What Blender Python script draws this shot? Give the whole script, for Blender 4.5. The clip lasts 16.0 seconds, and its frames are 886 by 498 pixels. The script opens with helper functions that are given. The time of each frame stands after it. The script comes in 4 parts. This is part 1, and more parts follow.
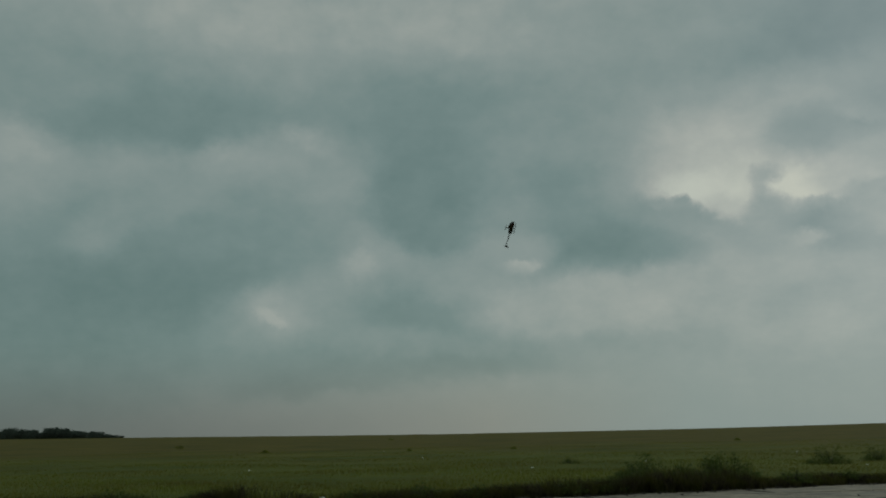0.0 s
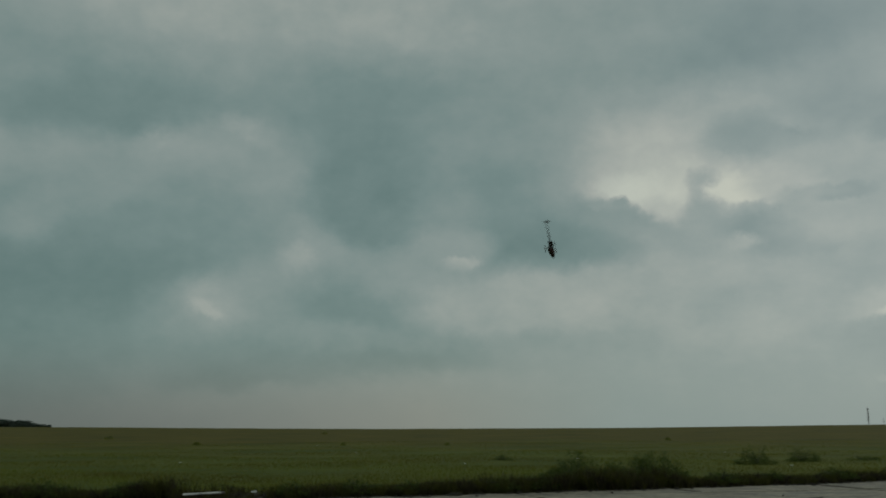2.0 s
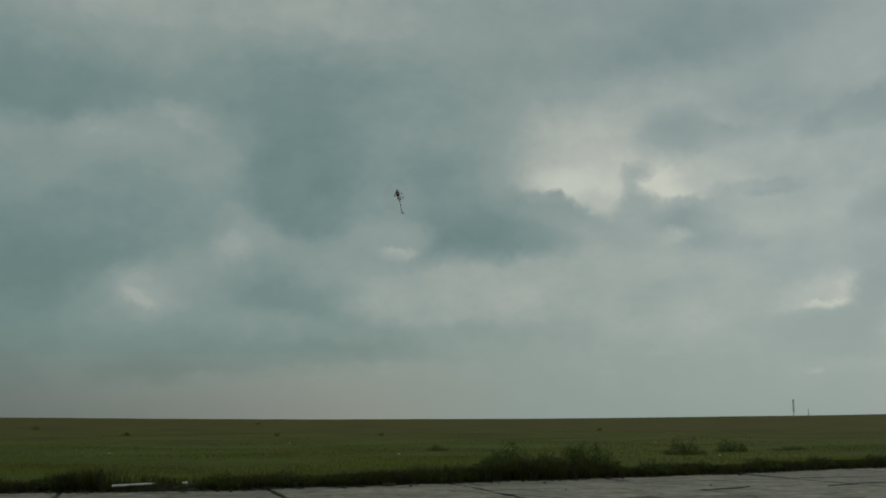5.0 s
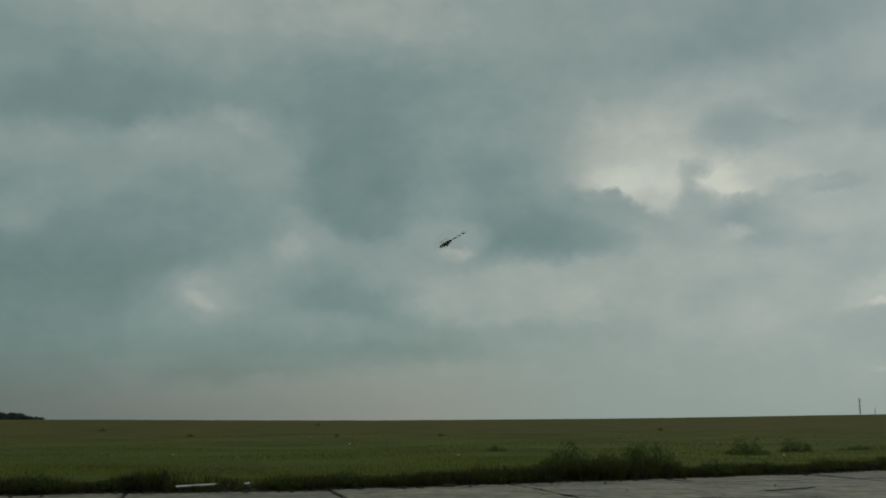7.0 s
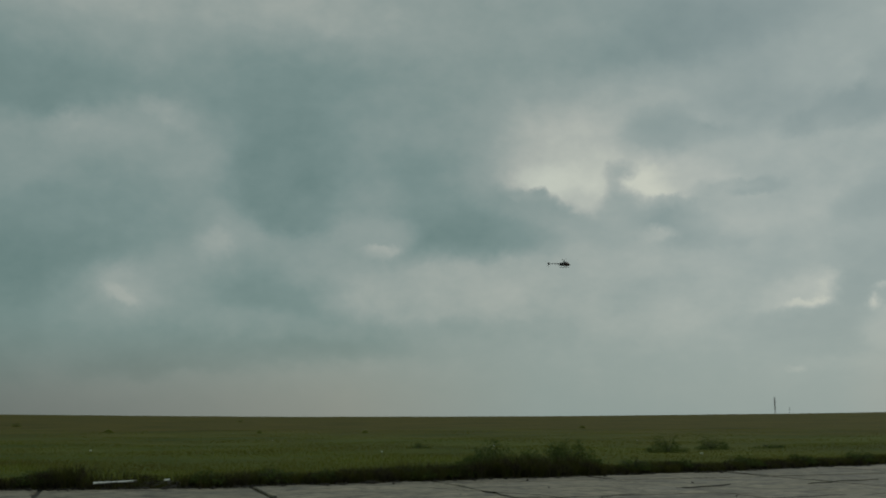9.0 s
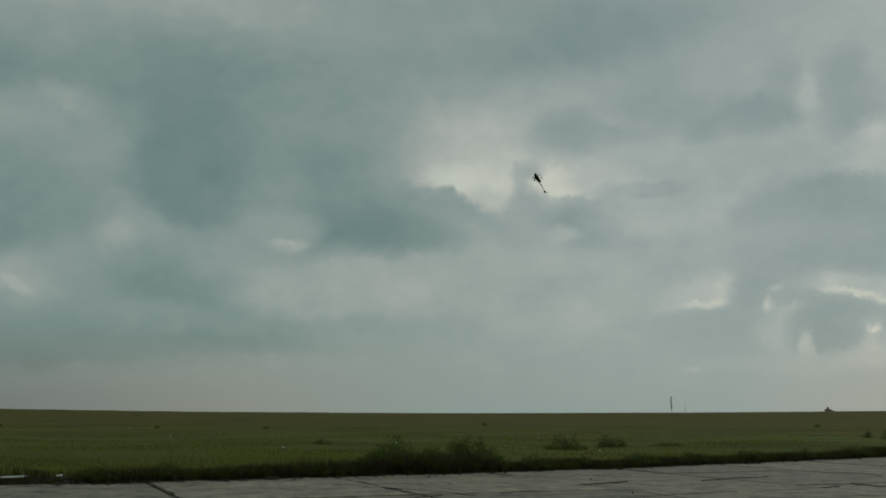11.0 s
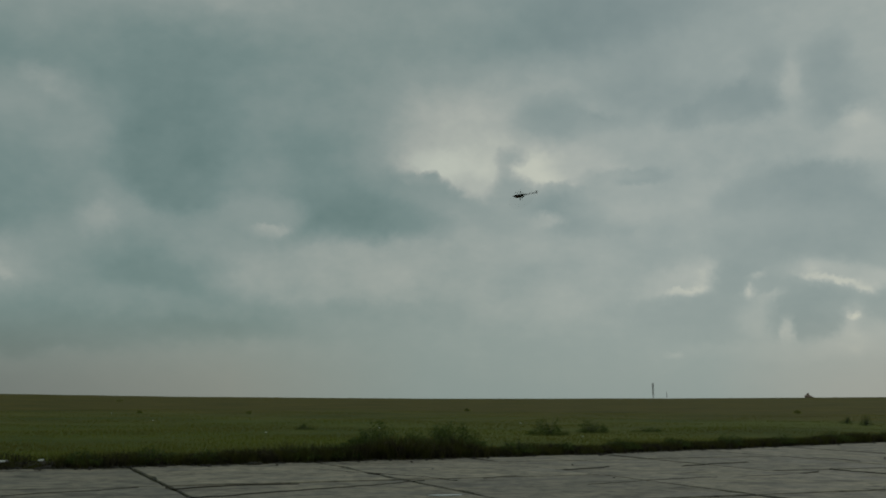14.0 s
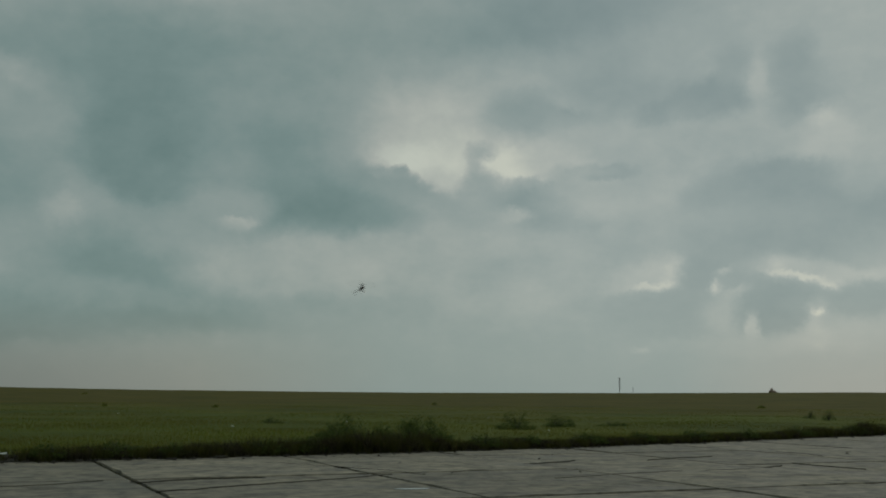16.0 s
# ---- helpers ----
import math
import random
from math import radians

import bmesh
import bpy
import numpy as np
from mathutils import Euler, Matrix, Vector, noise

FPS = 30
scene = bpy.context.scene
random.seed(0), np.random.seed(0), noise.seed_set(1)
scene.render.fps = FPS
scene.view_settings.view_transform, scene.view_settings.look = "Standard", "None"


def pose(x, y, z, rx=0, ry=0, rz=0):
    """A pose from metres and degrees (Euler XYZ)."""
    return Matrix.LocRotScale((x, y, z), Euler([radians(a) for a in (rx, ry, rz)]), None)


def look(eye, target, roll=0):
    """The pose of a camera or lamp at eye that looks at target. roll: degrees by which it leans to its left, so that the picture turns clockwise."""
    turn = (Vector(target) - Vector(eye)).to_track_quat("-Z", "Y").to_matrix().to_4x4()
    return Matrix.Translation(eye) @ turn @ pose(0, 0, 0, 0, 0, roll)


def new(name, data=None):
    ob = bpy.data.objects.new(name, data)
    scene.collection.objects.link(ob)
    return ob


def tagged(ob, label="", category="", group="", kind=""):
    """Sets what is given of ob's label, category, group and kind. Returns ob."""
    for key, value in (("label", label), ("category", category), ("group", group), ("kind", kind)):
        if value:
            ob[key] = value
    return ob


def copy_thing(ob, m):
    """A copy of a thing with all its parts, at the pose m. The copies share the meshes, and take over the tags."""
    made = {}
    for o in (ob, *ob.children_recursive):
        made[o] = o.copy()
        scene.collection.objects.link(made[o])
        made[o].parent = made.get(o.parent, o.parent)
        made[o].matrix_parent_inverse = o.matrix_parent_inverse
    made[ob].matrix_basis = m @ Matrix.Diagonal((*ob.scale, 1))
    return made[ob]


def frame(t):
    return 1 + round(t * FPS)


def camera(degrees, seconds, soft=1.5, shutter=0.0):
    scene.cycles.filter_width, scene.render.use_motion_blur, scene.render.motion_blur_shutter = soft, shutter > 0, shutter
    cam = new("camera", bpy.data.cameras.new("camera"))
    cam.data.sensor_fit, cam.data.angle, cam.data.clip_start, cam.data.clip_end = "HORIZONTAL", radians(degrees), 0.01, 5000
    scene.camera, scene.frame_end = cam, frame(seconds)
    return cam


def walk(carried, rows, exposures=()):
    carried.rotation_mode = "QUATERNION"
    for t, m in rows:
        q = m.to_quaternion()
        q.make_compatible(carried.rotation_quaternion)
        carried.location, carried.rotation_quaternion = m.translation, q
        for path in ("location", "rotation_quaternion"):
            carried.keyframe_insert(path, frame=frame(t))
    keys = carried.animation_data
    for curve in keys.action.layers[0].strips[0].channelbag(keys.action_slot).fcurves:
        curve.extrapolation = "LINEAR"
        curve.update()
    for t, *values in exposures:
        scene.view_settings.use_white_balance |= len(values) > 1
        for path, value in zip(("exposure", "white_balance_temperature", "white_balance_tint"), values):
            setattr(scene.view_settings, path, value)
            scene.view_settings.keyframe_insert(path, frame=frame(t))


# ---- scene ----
cam = camera(45.93, 16.0, soft=1.9, shutter=0.5)
EYE = (0.0, 0.0, 1.6)
# seconds, turn, tilt and lean of the hand-held camera, which stays where it stands
PATH = [
    (0, -3.24, 10.00, -1.25),
    (0.5, -3.87, 9.89, -1.04),
    (1, -4.52, 9.86, -0.92),
    (1.5, -5.18, 9.90, -1.02),
    (2, -6.61, 9.71, -0.27),
    (2.5, -8.21, 9.67, 0.00),
    (3, -9.37, 9.66, -0.16),
    (3.5, -10.54, 9.64, -0.20),
    (6, -8.73, 8.98, -0.44),
    (6.5, -6.88, 9.22, -0.56),
    (7, -7.00, 9.24, -0.44),
    (7.5, -7.73, 9.36, -0.56),
    (8, -8.49, 9.30, -0.69),
    (8.5, -9.39, 9.31, -0.51),
    (9, -11.04, 9.06, -0.13),
    (9.5, -12.84, 8.78, 0.00),
    (10, -15.29, 9.02, 0.34),
    (12.5, -16.49, 8.51, 0.37),
    (13, -16.56, 8.36, 0.36),
    (13.5, -16.81, 8.21, 0.46),
    (14, -17.13, 8.11, 0.45),
    (14.5, -17.46, 8.02, 0.70),
    (15, -17.90, 7.92, 0.81),
    (15.5, -18.43, 7.83, 0.75),
    (16, -18.86, 7.80, 0.63),
]
walk(cam, [(t, pose(*EYE, 90 + tilt, 0, turn) @ pose(0, 0, 0, 0, 0, lean)) for t, turn, tilt, lean in PATH],
     exposures=[(0.0, -0.13), (3.5, -0.08), (6.0, 0.0), (9.5, 0.0), (12.5, -0.12), (14.0, -0.12), (16.0, -0.08)])

# ---------------------------------------------------------------- sky and sun
world = bpy.data.worlds.new("sky")
scene.world = world
world.use_nodes = True
WN, WL = world.node_tree.nodes, world.node_tree.links


def node(tree, kind, **inputs):
    n = tree.nodes.new(kind)
    for key, value in inputs.items():
        n.inputs[int(key[1:]) if key[0] == "i" and key[1:].isdigit() else key].default_value = value
    return n


def math_node(tree, op, a, b=None, c=None, clamp=False):
    n = tree.nodes.new("ShaderNodeMath")
    n.operation, n.use_clamp = op, clamp
    for i, v in enumerate((a, b, c)):
        if v is None:
            continue
        if isinstance(v, (int, float)):
            n.inputs[i].default_value = v
        else:
            tree.links.new(v, n.inputs[i])
    return n.outputs[0]


def ramp_node(tree, fac, stops):
    n = tree.nodes.new("ShaderNodeValToRGB")
    while len(n.color_ramp.elements) < len(stops):
        n.color_ramp.elements.new(0.5)
    for e, (p, c) in zip(n.color_ramp.elements, stops):
        e.position, e.color = p, (*c, 1)
    if fac is not None:
        tree.links.new(fac, n.inputs[0])
    return n.outputs[0]


def srgb(r, g, b):
    return tuple((v / 255 / 12.92) if v < 10.3 else ((v / 255 + 0.055) / 1.055) ** 2.4 for v in (r, g, b))


WT = world.node_tree
direction = WN.new("ShaderNodeTexCoord").outputs["Generated"]
parts = WN.new("ShaderNodeSeparateXYZ")
WL.new(direction, parts.inputs[0])
bearing = math_node(WT, "MULTIPLY", math_node(WT, "ARCTAN2", parts.outputs[0], parts.outputs[1]), 57.2958)
height = math_node(WT, "MULTIPLY", math_node(WT, "ARCSINE", parts.outputs[2]), 57.2958)
plan = WN.new("ShaderNodeCombineXYZ")
WL.new(bearing, plan.inputs[0])
WL.new(height, plan.inputs[1])


def sky_noise(scale, detail, rough, stretch=1.0):
    m = WN.new("ShaderNodeMapping")
    m.inputs["Scale"].default_value = (1, stretch, 1)
    WL.new(plan.outputs[0], m.inputs[0])
    n = node(WT, "ShaderNodeTexNoise", Scale=scale, Detail=detail, Roughness=rough)
    WL.new(m.outputs[0], n.inputs["Vector"])
    return n


def vector(op, a, b):
    n = WN.new("ShaderNodeVectorMath")
    n.operation = op
    for i, v in enumerate((a, b)):
        if isinstance(v, tuple):
            n.inputs[i].default_value = v
        else:
            WL.new(v, n.inputs[i])
    return n.outputs[0]


# the wind tears the cloud edges: two scales of displacement
warp = plan.outputs[0]
for scale, amount in ((0.22, 1.2), (0.7, 0.9), (2.0, 0.3)):
    n = sky_noise(scale, 3.0, 0.55)
    warp = vector("ADD", warp, vector("MULTIPLY", vector("SUBTRACT", n.outputs["Color"], (0.5, 0.5, 0.5)), (amount, amount, 0)))

# nearer cloud has small round lobes on its edges
torn = vector("ADD", plan.outputs[0], vector("MULTIPLY", vector("SUBTRACT", warp, plan.outputs[0]), (0.45, 0.45, 0)))
for scale, amount in ((1.6, 0.55), (4.5, 0.22)):
    n = sky_noise(scale, 2.0, 0.5)
    torn = vector("ADD", torn, vector("MULTIPLY", vector("SUBTRACT", n.outputs["Color"], (0.5, 0.5, 0.5)), (amount, amount, 0)))

# the deck between the banks: thicker in the west
cover = WN.new("ShaderNodeMapRange")
WL.new(bearing, cover.inputs[0])
for i, v in ((1, -20.0), (2, 40.0), (3, 0.58), (4, 0.38)):
    cover.inputs[i].default_value = v
cover = cover.outputs[0]


def bank(az, el, wide, high, lean, thick, soft, lumpy=False):
    """Lay one bank of cloud over the deck, in degrees of bearing and height: thick 0 is bright gauze, 1 heavy cloud."""
    global cover
    m = WN.new("ShaderNodeMapping")
    m.vector_type = "TEXTURE"
    m.inputs["Location"].default_value = (az, el, 0)
    m.inputs["Rotation"].default_value = (0, 0, radians(lean))
    m.inputs["Scale"].default_value = (wide * (1 + soft), high * (1 + soft), 1)
    WL.new(torn if lumpy else warp, m.inputs[0])
    g = WN.new("ShaderNodeTexGradient")
    g.gradient_type = "SPHERICAL"
    WL.new(m.outputs[0], g.inputs[0])
    s = WN.new("ShaderNodeMapRange")
    s.interpolation_type = "SMOOTHSTEP"
    WL.new(g.outputs[1], s.inputs[0])
    s.inputs[2].default_value = 2 * soft / (1 + soft)
    s.inputs[4].default_value = 1.0 if lumpy else 0.92
    cover = math_node(WT, "MULTIPLY_ADD", s.outputs[0], math_node(WT, "SUBTRACT", thick, cover), cover)


# pale deck overhead and the dark bank in the north-east
bank(-4.4, 22.2, 18.17, 2.70, 0, 0.40, 0.90)
bank(-10.7, 22.2, 7.00, 1.47, 0, 0.36, 0.90)
bank(2.4, 21.6, 3.92, 2.12, 0, 0.36, 0.80)
bank(8.5, 17.8, 6.42, 1.83, 0, 0.50, 0.90)
bank(23.4, 20.6, 10.10, 2.43, 6, 0.72, 0.80)
bank(23.7, 20.2, 5.80, 1.57, 4, 0.82, 0.80)
bank(15.9, 20.9, 5.08, 1.78, 0, 0.52, 0.90)
# dark bank high in the west, torn below, with pale cloud under it
bank(-17.2, 18.3, 10.04, 3.18, -8, 0.62, 0.70)
bank(-12.7, 17.0, 8.37, 2.22, -4, 0.74, 0.70)
bank(-11.2, 16.5, 5.61, 1.49, 0, 0.80, 0.80)
bank(-18.6, 18.7, 4.23, 1.43, 0, 0.62, 0.80)
bank(-19.8, 15.0, 2.81, 1.43, -15, 0.42, 0.50, True)
bank(-16.7, 12.8, 6.29, 1.75, 10, 0.44, 0.60)
bank(-16.8, 11.0, 4.46, 1.75, 15, 0.46, 0.70)
bank(-18.4, 9.8, 3.52, 1.73, 0, 0.52, 0.80)
bank(-8.4, 14.3, 3.75, 1.36, 8, 0.44, 0.60, True)
bank(-8.3, 14.7, 1.72, 0.73, 0, 0.37, 0.60, True)
bank(-4.1, 14.4, 4.11, 2.30, 0, 0.46, 0.60)
bank(-3.7, 15.9, 1.75, 0.67, -15, 0.37, 0.60, True)
bank(-1.5, 14.9, 1.43, 1.08, -30, 0.44, 0.60)
# broad dark bank low in the west
bank(-11.0, 10.3, 8.87, 3.61, 4, 0.68, 0.60)
bank(-8.4, 11.3, 4.96, 1.82, 0, 0.66, 0.70)
bank(-12.4, 7.6, 9.94, 3.58, -4, 0.80, 0.70)
bank(-13.2, 6.9, 6.58, 2.23, -4, 0.92, 0.80)
bank(-18.1, 4.9, 7.51, 3.17, 0, 0.86, 0.80)
bank(-11.1, 12.7, 2.77, 0.90, 20, 0.58, 0.70)
bank(-14.9, 11.1, 2.11, 1.03, 30, 0.58, 0.70)
bank(-5.7, 5.2, 5.51, 1.37, 0, 0.66, 0.80)
bank(-18.2, 2.6, 5.73, 1.14, 0, 0.80, 0.90)
bank(-4.6, 6.9, 3.71, 1.53, 10, 0.50, 0.70)
bank(-5.8, 6.7, 1.85, 1.07, -20, 0.40, 0.60, True)
bank(-6.2, 6.3, 0.86, 0.31, -30, 0.30, 0.60, True)
bank(-4.0, 7.3, 1.55, 0.68, 0, 0.42, 0.70)
bank(-2.1, 7.6, 2.80, 1.23, 0, 0.56, 0.80)
bank(0.0, 9.5, 2.35, 1.39, 0, 0.50, 0.70)
bank(-1.4, 9.1, 1.00, 0.74, 0, 0.38, 0.60, True)
bank(1.0, 9.9, 2.20, 0.77, -25, 0.50, 0.70)
# the thick middle column and its eastern arm
bank(2.3, 17.7, 5.80, 2.30, -8, 0.66, 0.80)
bank(3.6, 16.5, 5.78, 2.77, 0, 0.74, 0.70)
bank(5.1, 14.6, 4.78, 2.47, 0, 0.74, 0.70)
bank(6.8, 15.2, 6.06, 2.31, -10, 0.72, 0.80)
bank(3.5, 13.7, 3.66, 3.40, 0, 0.80, 0.60, True)
bank(2.5, 12.2, 2.69, 1.86, 0, 0.90, 0.70, True)
bank(1.5, 13.5, 1.59, 2.47, 0, 0.80, 0.50, True)
bank(4.4, 11.2, 2.52, 1.08, 10, 0.80, 0.70, True)
bank(10.5, 14.1, 4.74, 3.06, -20, 0.66, 0.70)
bank(9.3, 16.0, 3.82, 2.14, 0, 0.60, 0.80)
bank(13.2, 10.9, 5.12, 2.59, -4, 0.76, 0.50, True)
bank(12.2, 10.0, 4.04, 1.68, 0, 0.84, 0.60)
bank(15.6, 10.1, 2.15, 1.51, -10, 0.74, 0.50, True)
bank(10.8, 12.5, 3.14, 1.84, 0, 0.72, 0.70)
bank(6.8, 11.5, 1.73, 1.85, 0, 0.58, 0.80)
bank(6.8, 9.6, 1.88, 1.11, 0, 0.46, 0.70, True)
bank(7.9, 9.9, 1.57, 0.74, 0, 0.50, 0.70)
bank(7.5, 8.9, 1.12, 0.40, 4, 0.26, 0.50, True)
bank(3.5, 6.6, 4.98, 2.01, 0, 0.72, 0.70, True)
bank(2.9, 6.3, 3.11, 1.39, 0, 0.84, 0.80)
bank(5.1, 8.0, 3.12, 0.93, 0, 0.50, 0.70)
# paler cloud under the arm, streaks and distance below
bank(12.1, 6.4, 7.37, 1.98, 0, 0.37, 0.70)
bank(12.2, 7.1, 4.62, 1.07, 0, 0.33, 0.70)
bank(15.3, 6.7, 1.16, 1.27, 0, 0.29, 0.60, True)
bank(8.5, 6.2, 3.09, 1.23, 0, 0.38, 0.80)
bank(16.4, 7.7, 2.74, 0.75, 0, 0.36, 0.70)
bank(18.6, 5.8, 2.69, 1.04, 0, 0.46, 0.90)
bank(-2.6, 3.5, 7.97, 1.22, 5, 0.74, 0.80)
bank(-2.9, 3.1, 3.98, 0.73, 8, 0.88, 0.70)
bank(5.4, 3.8, 9.25, 0.80, 3, 0.68, 0.80)
bank(3.5, 3.6, 4.32, 0.49, 0, 0.78, 0.70)
bank(15.7, 3.9, 5.43, 0.75, 0, 0.46, 0.90)
bank(0.4, 5.1, 4.02, 0.62, 0, 0.60, 0.90)
bank(22.1, 6.7, 5.01, 2.63, 0, 0.38, 0.80)
bank(21.7, 9.1, 3.87, 1.76, 0, 0.38, 0.70)
bank(22.4, 7.0, 1.77, 0.73, 15, 0.45, 0.80)
bank(24.8, 5.4, 3.46, 1.15, 0, 0.36, 0.90)
# the bright opening, with small ragged clouds in front of it
bank(20.3, 14.3, 6.71, 3.10, -3, 0.32, 0.70)
bank(19.9, 12.8, 6.08, 1.96, 0, 0.26, 0.60)
bank(19.0, 14.5, 3.38, 1.63, -10, 0.20, 0.70)
bank(18.4, 12.7, 3.21, 1.37, 0, 0.10, 0.70, True)
bank(17.9, 12.2, 2.30, 0.90, -12, 0.00, 0.70, True)
bank(18.9, 11.3, 1.28, 0.78, -30, 0.14, 0.70, True)
bank(23.6, 12.6, 2.83, 1.05, 0, 0.10, 0.50, True)
bank(23.0, 12.4, 1.94, 0.70, 0, 0.00, 0.60, True)
bank(25.0, 12.6, 1.77, 0.81, 0, 0.22, 0.70)
bank(15.6, 11.2, 2.03, 0.85, -18, 0.60, 0.70, True)
bank(16.4, 12.0, 0.46, 0.33, 0, 0.54, 0.60, True)
bank(17.4, 10.7, 1.96, 0.78, -22, 0.54, 0.70, True)
bank(18.8, 10.0, 1.82, 0.66, -20, 0.48, 0.60, True)
bank(15.3, 11.9, 0.56, 0.24, 0, 0.50, 0.60, True)
bank(20.9, 13.1, 0.70, 0.41, 0, 0.40, 0.80, True)
bank(20.7, 12.3, 0.39, 0.53, 0, 0.34, 0.80, True)
bank(20.9, 11.5, 1.08, 0.59, 0, 0.46, 0.70, True)
bank(20.9, 10.7, 1.80, 0.65, 0, 0.46, 0.70)
bank(24.0, 10.7, 1.44, 0.80, 10, 0.62, 0.70, True)
bank(23.6, 11.4, 0.75, 0.34, 0, 0.42, 0.80, True)
bank(24.6, 10.0, 2.43, 1.04, -5, 0.66, 0.60, True)
bank(26.7, 9.5, 0.99, 0.55, 0, 0.68, 0.50, True)
bank(25.4, 9.7, 1.86, 0.73, 0, 0.68, 0.60)
bank(22.7, 9.7, 1.06, 0.46, 0, 0.26, 0.60, True)
bank(19.8, 9.6, 2.20, 0.93, 0, 0.44, 0.80)
bank(21.3, 8.4, 4.37, 0.80, 0, 0.36, 0.80)
bank(28.1, 10.4, 3.40, 1.03, 4, 0.29, 0.70)
bank(27.3, 11.2, 2.48, 0.55, 0, 0.34, 0.70)
bank(30.9, 11.2, 3.37, 0.90, 0, 0.36, 0.80)
bank(23.6, 15.1, 2.37, 1.16, 0, 0.60, 0.60)
bank(26.0, 14.9, 0.88, 0.55, 0, 0.64, 0.50, True)
bank(26.2, 15.7, 1.32, 0.42, -10, 0.30, 0.60, True)
bank(27.6, 14.1, 3.43, 0.91, 0, 0.35, 0.80)
bank(28.1, 12.0, 1.30, 0.42, 5, 0.60, 0.50, True)
bank(26.7, 12.0, 1.87, 0.37, 0, 0.42, 0.60)
# grey clouds farther round to the east
bank(28.9, 16.7, 3.44, 1.80, 0, 0.64, 0.70)
bank(32.9, 17.9, 3.71, 1.47, 0, 0.45, 0.80)
bank(33.7, 15.7, 2.75, 1.00, 6, 0.72, 0.50, True)
bank(34.5, 16.2, 1.37, 0.82, 0, 0.72, 0.50, True)
bank(31.2, 15.0, 1.70, 0.60, 8, 0.72, 0.50, True)
bank(32.5, 15.3, 1.84, 0.59, 8, 0.70, 0.60)
bank(34.9, 17.2, 0.92, 1.17, 0, 0.60, 0.60)
bank(36.3, 16.3, 1.03, 1.10, -15, 0.28, 0.60, True)
bank(38.7, 15.4, 1.78, 1.37, 0, 0.66, 0.60, True)
bank(37.9, 17.3, 1.20, 1.29, 0, 0.62, 0.60)
bank(39.7, 13.9, 1.23, 1.03, 0, 0.17, 0.60, True)
bank(39.5, 12.8, 2.05, 0.97, 0, 0.26, 0.70)
bank(41.3, 16.0, 1.75, 1.68, 0, 0.40, 0.80)
bank(32.4, 13.4, 4.59, 1.19, 0, 0.40, 0.90)
bank(37.5, 10.7, 3.84, 1.51, -4, 0.72, 0.45, True)
bank(39.9, 9.9, 4.35, 1.71, 0, 0.72, 0.50, True)
bank(36.7, 11.5, 1.78, 0.76, 0, 0.70, 0.50, True)
bank(36.0, 9.7, 3.56, 1.17, 0, 0.66, 0.70)
bank(34.0, 9.9, 1.80, 1.18, 0, 0.60, 0.70)
bank(41.3, 11.5, 1.73, 1.13, 0, 0.36, 0.70)
bank(32.5, 8.5, 6.63, 1.49, 0, 0.42, 0.90)
bank(36.7, 8.0, 4.12, 1.05, 0, 0.60, 0.80)
# broken cloud low in the east, the light behind it
bank(28.8, 5.3, 3.64, 1.21, 12, 0.40, 0.70)
bank(30.5, 6.3, 2.27, 0.96, 12, 0.24, 0.60, True)
bank(31.5, 6.4, 1.02, 0.72, 35, 0.18, 0.50, True)
bank(30.6, 5.7, 1.36, 0.27, 3, 0.08, 0.50, True)
bank(30.1, 4.0, 3.92, 1.20, 0, 0.56, 0.60, True)
bank(30.8, 4.6, 2.41, 0.78, 0, 0.58, 0.60)
bank(32.9, 6.2, 1.26, 1.78, 0, 0.58, 0.45, True)
bank(32.3, 5.0, 1.79, 0.77, 0, 0.56, 0.50)
bank(35.0, 7.2, 1.78, 1.18, 0, 0.56, 0.60)
bank(34.3, 4.4, 1.42, 1.62, 0, 0.32, 0.60)
bank(34.1, 6.7, 0.54, 0.18, 25, 0.16, 0.80, True)
bank(33.5, 5.8, 0.27, 0.36, -20, 0.16, 0.80, True)
bank(34.3, 6.0, 0.59, 0.30, 0, 0.52, 0.60, True)
bank(35.0, 5.6, 0.47, 0.26, 30, 0.18, 0.80, True)
bank(35.2, 6.6, 1.18, 0.70, 0, 0.56, 0.60, True)
bank(38.3, 6.5, 2.90, 0.69, -6, 0.26, 0.60)
bank(36.8, 6.6, 0.35, 0.52, 0, 0.20, 0.80, True)
bank(38.0, 6.2, 1.68, 0.20, -9, 0.08, 0.60, True)
bank(39.3, 5.7, 0.63, 0.23, -15, 0.06, 0.60, True)
bank(40.6, 6.1, 1.42, 0.51, 0, 0.20, 0.60)
bank(35.8, 4.5, 1.23, 1.34, 0, 0.62, 0.50, True)
bank(37.2, 5.1, 1.92, 0.87, -8, 0.62, 0.50, True)
bank(36.6, 3.8, 1.89, 0.87, 0, 0.66, 0.55, True)
bank(38.0, 4.6, 1.04, 0.75, 0, 0.61, 0.50, True)
bank(39.6, 4.7, 0.97, 0.68, 0, 0.56, 0.50, True)
bank(41.1, 5.0, 1.41, 0.85, 0, 0.56, 0.50, True)
bank(37.5, 2.7, 3.75, 0.52, 4, 0.27, 0.70)
bank(35.3, 3.4, 0.41, 0.82, 0, 0.20, 0.60, True)
bank(38.7, 3.6, 0.57, 1.15, 0, 0.18, 0.70, True)
bank(39.4, 3.7, 0.74, 0.63, 0, 0.40, 0.70, True)
bank(38.7, 4.4, 0.20, 0.20, 0, 0.02, 0.90, True)
bank(38.7, 3.0, 1.29, 0.40, 0, 0.20, 0.60)
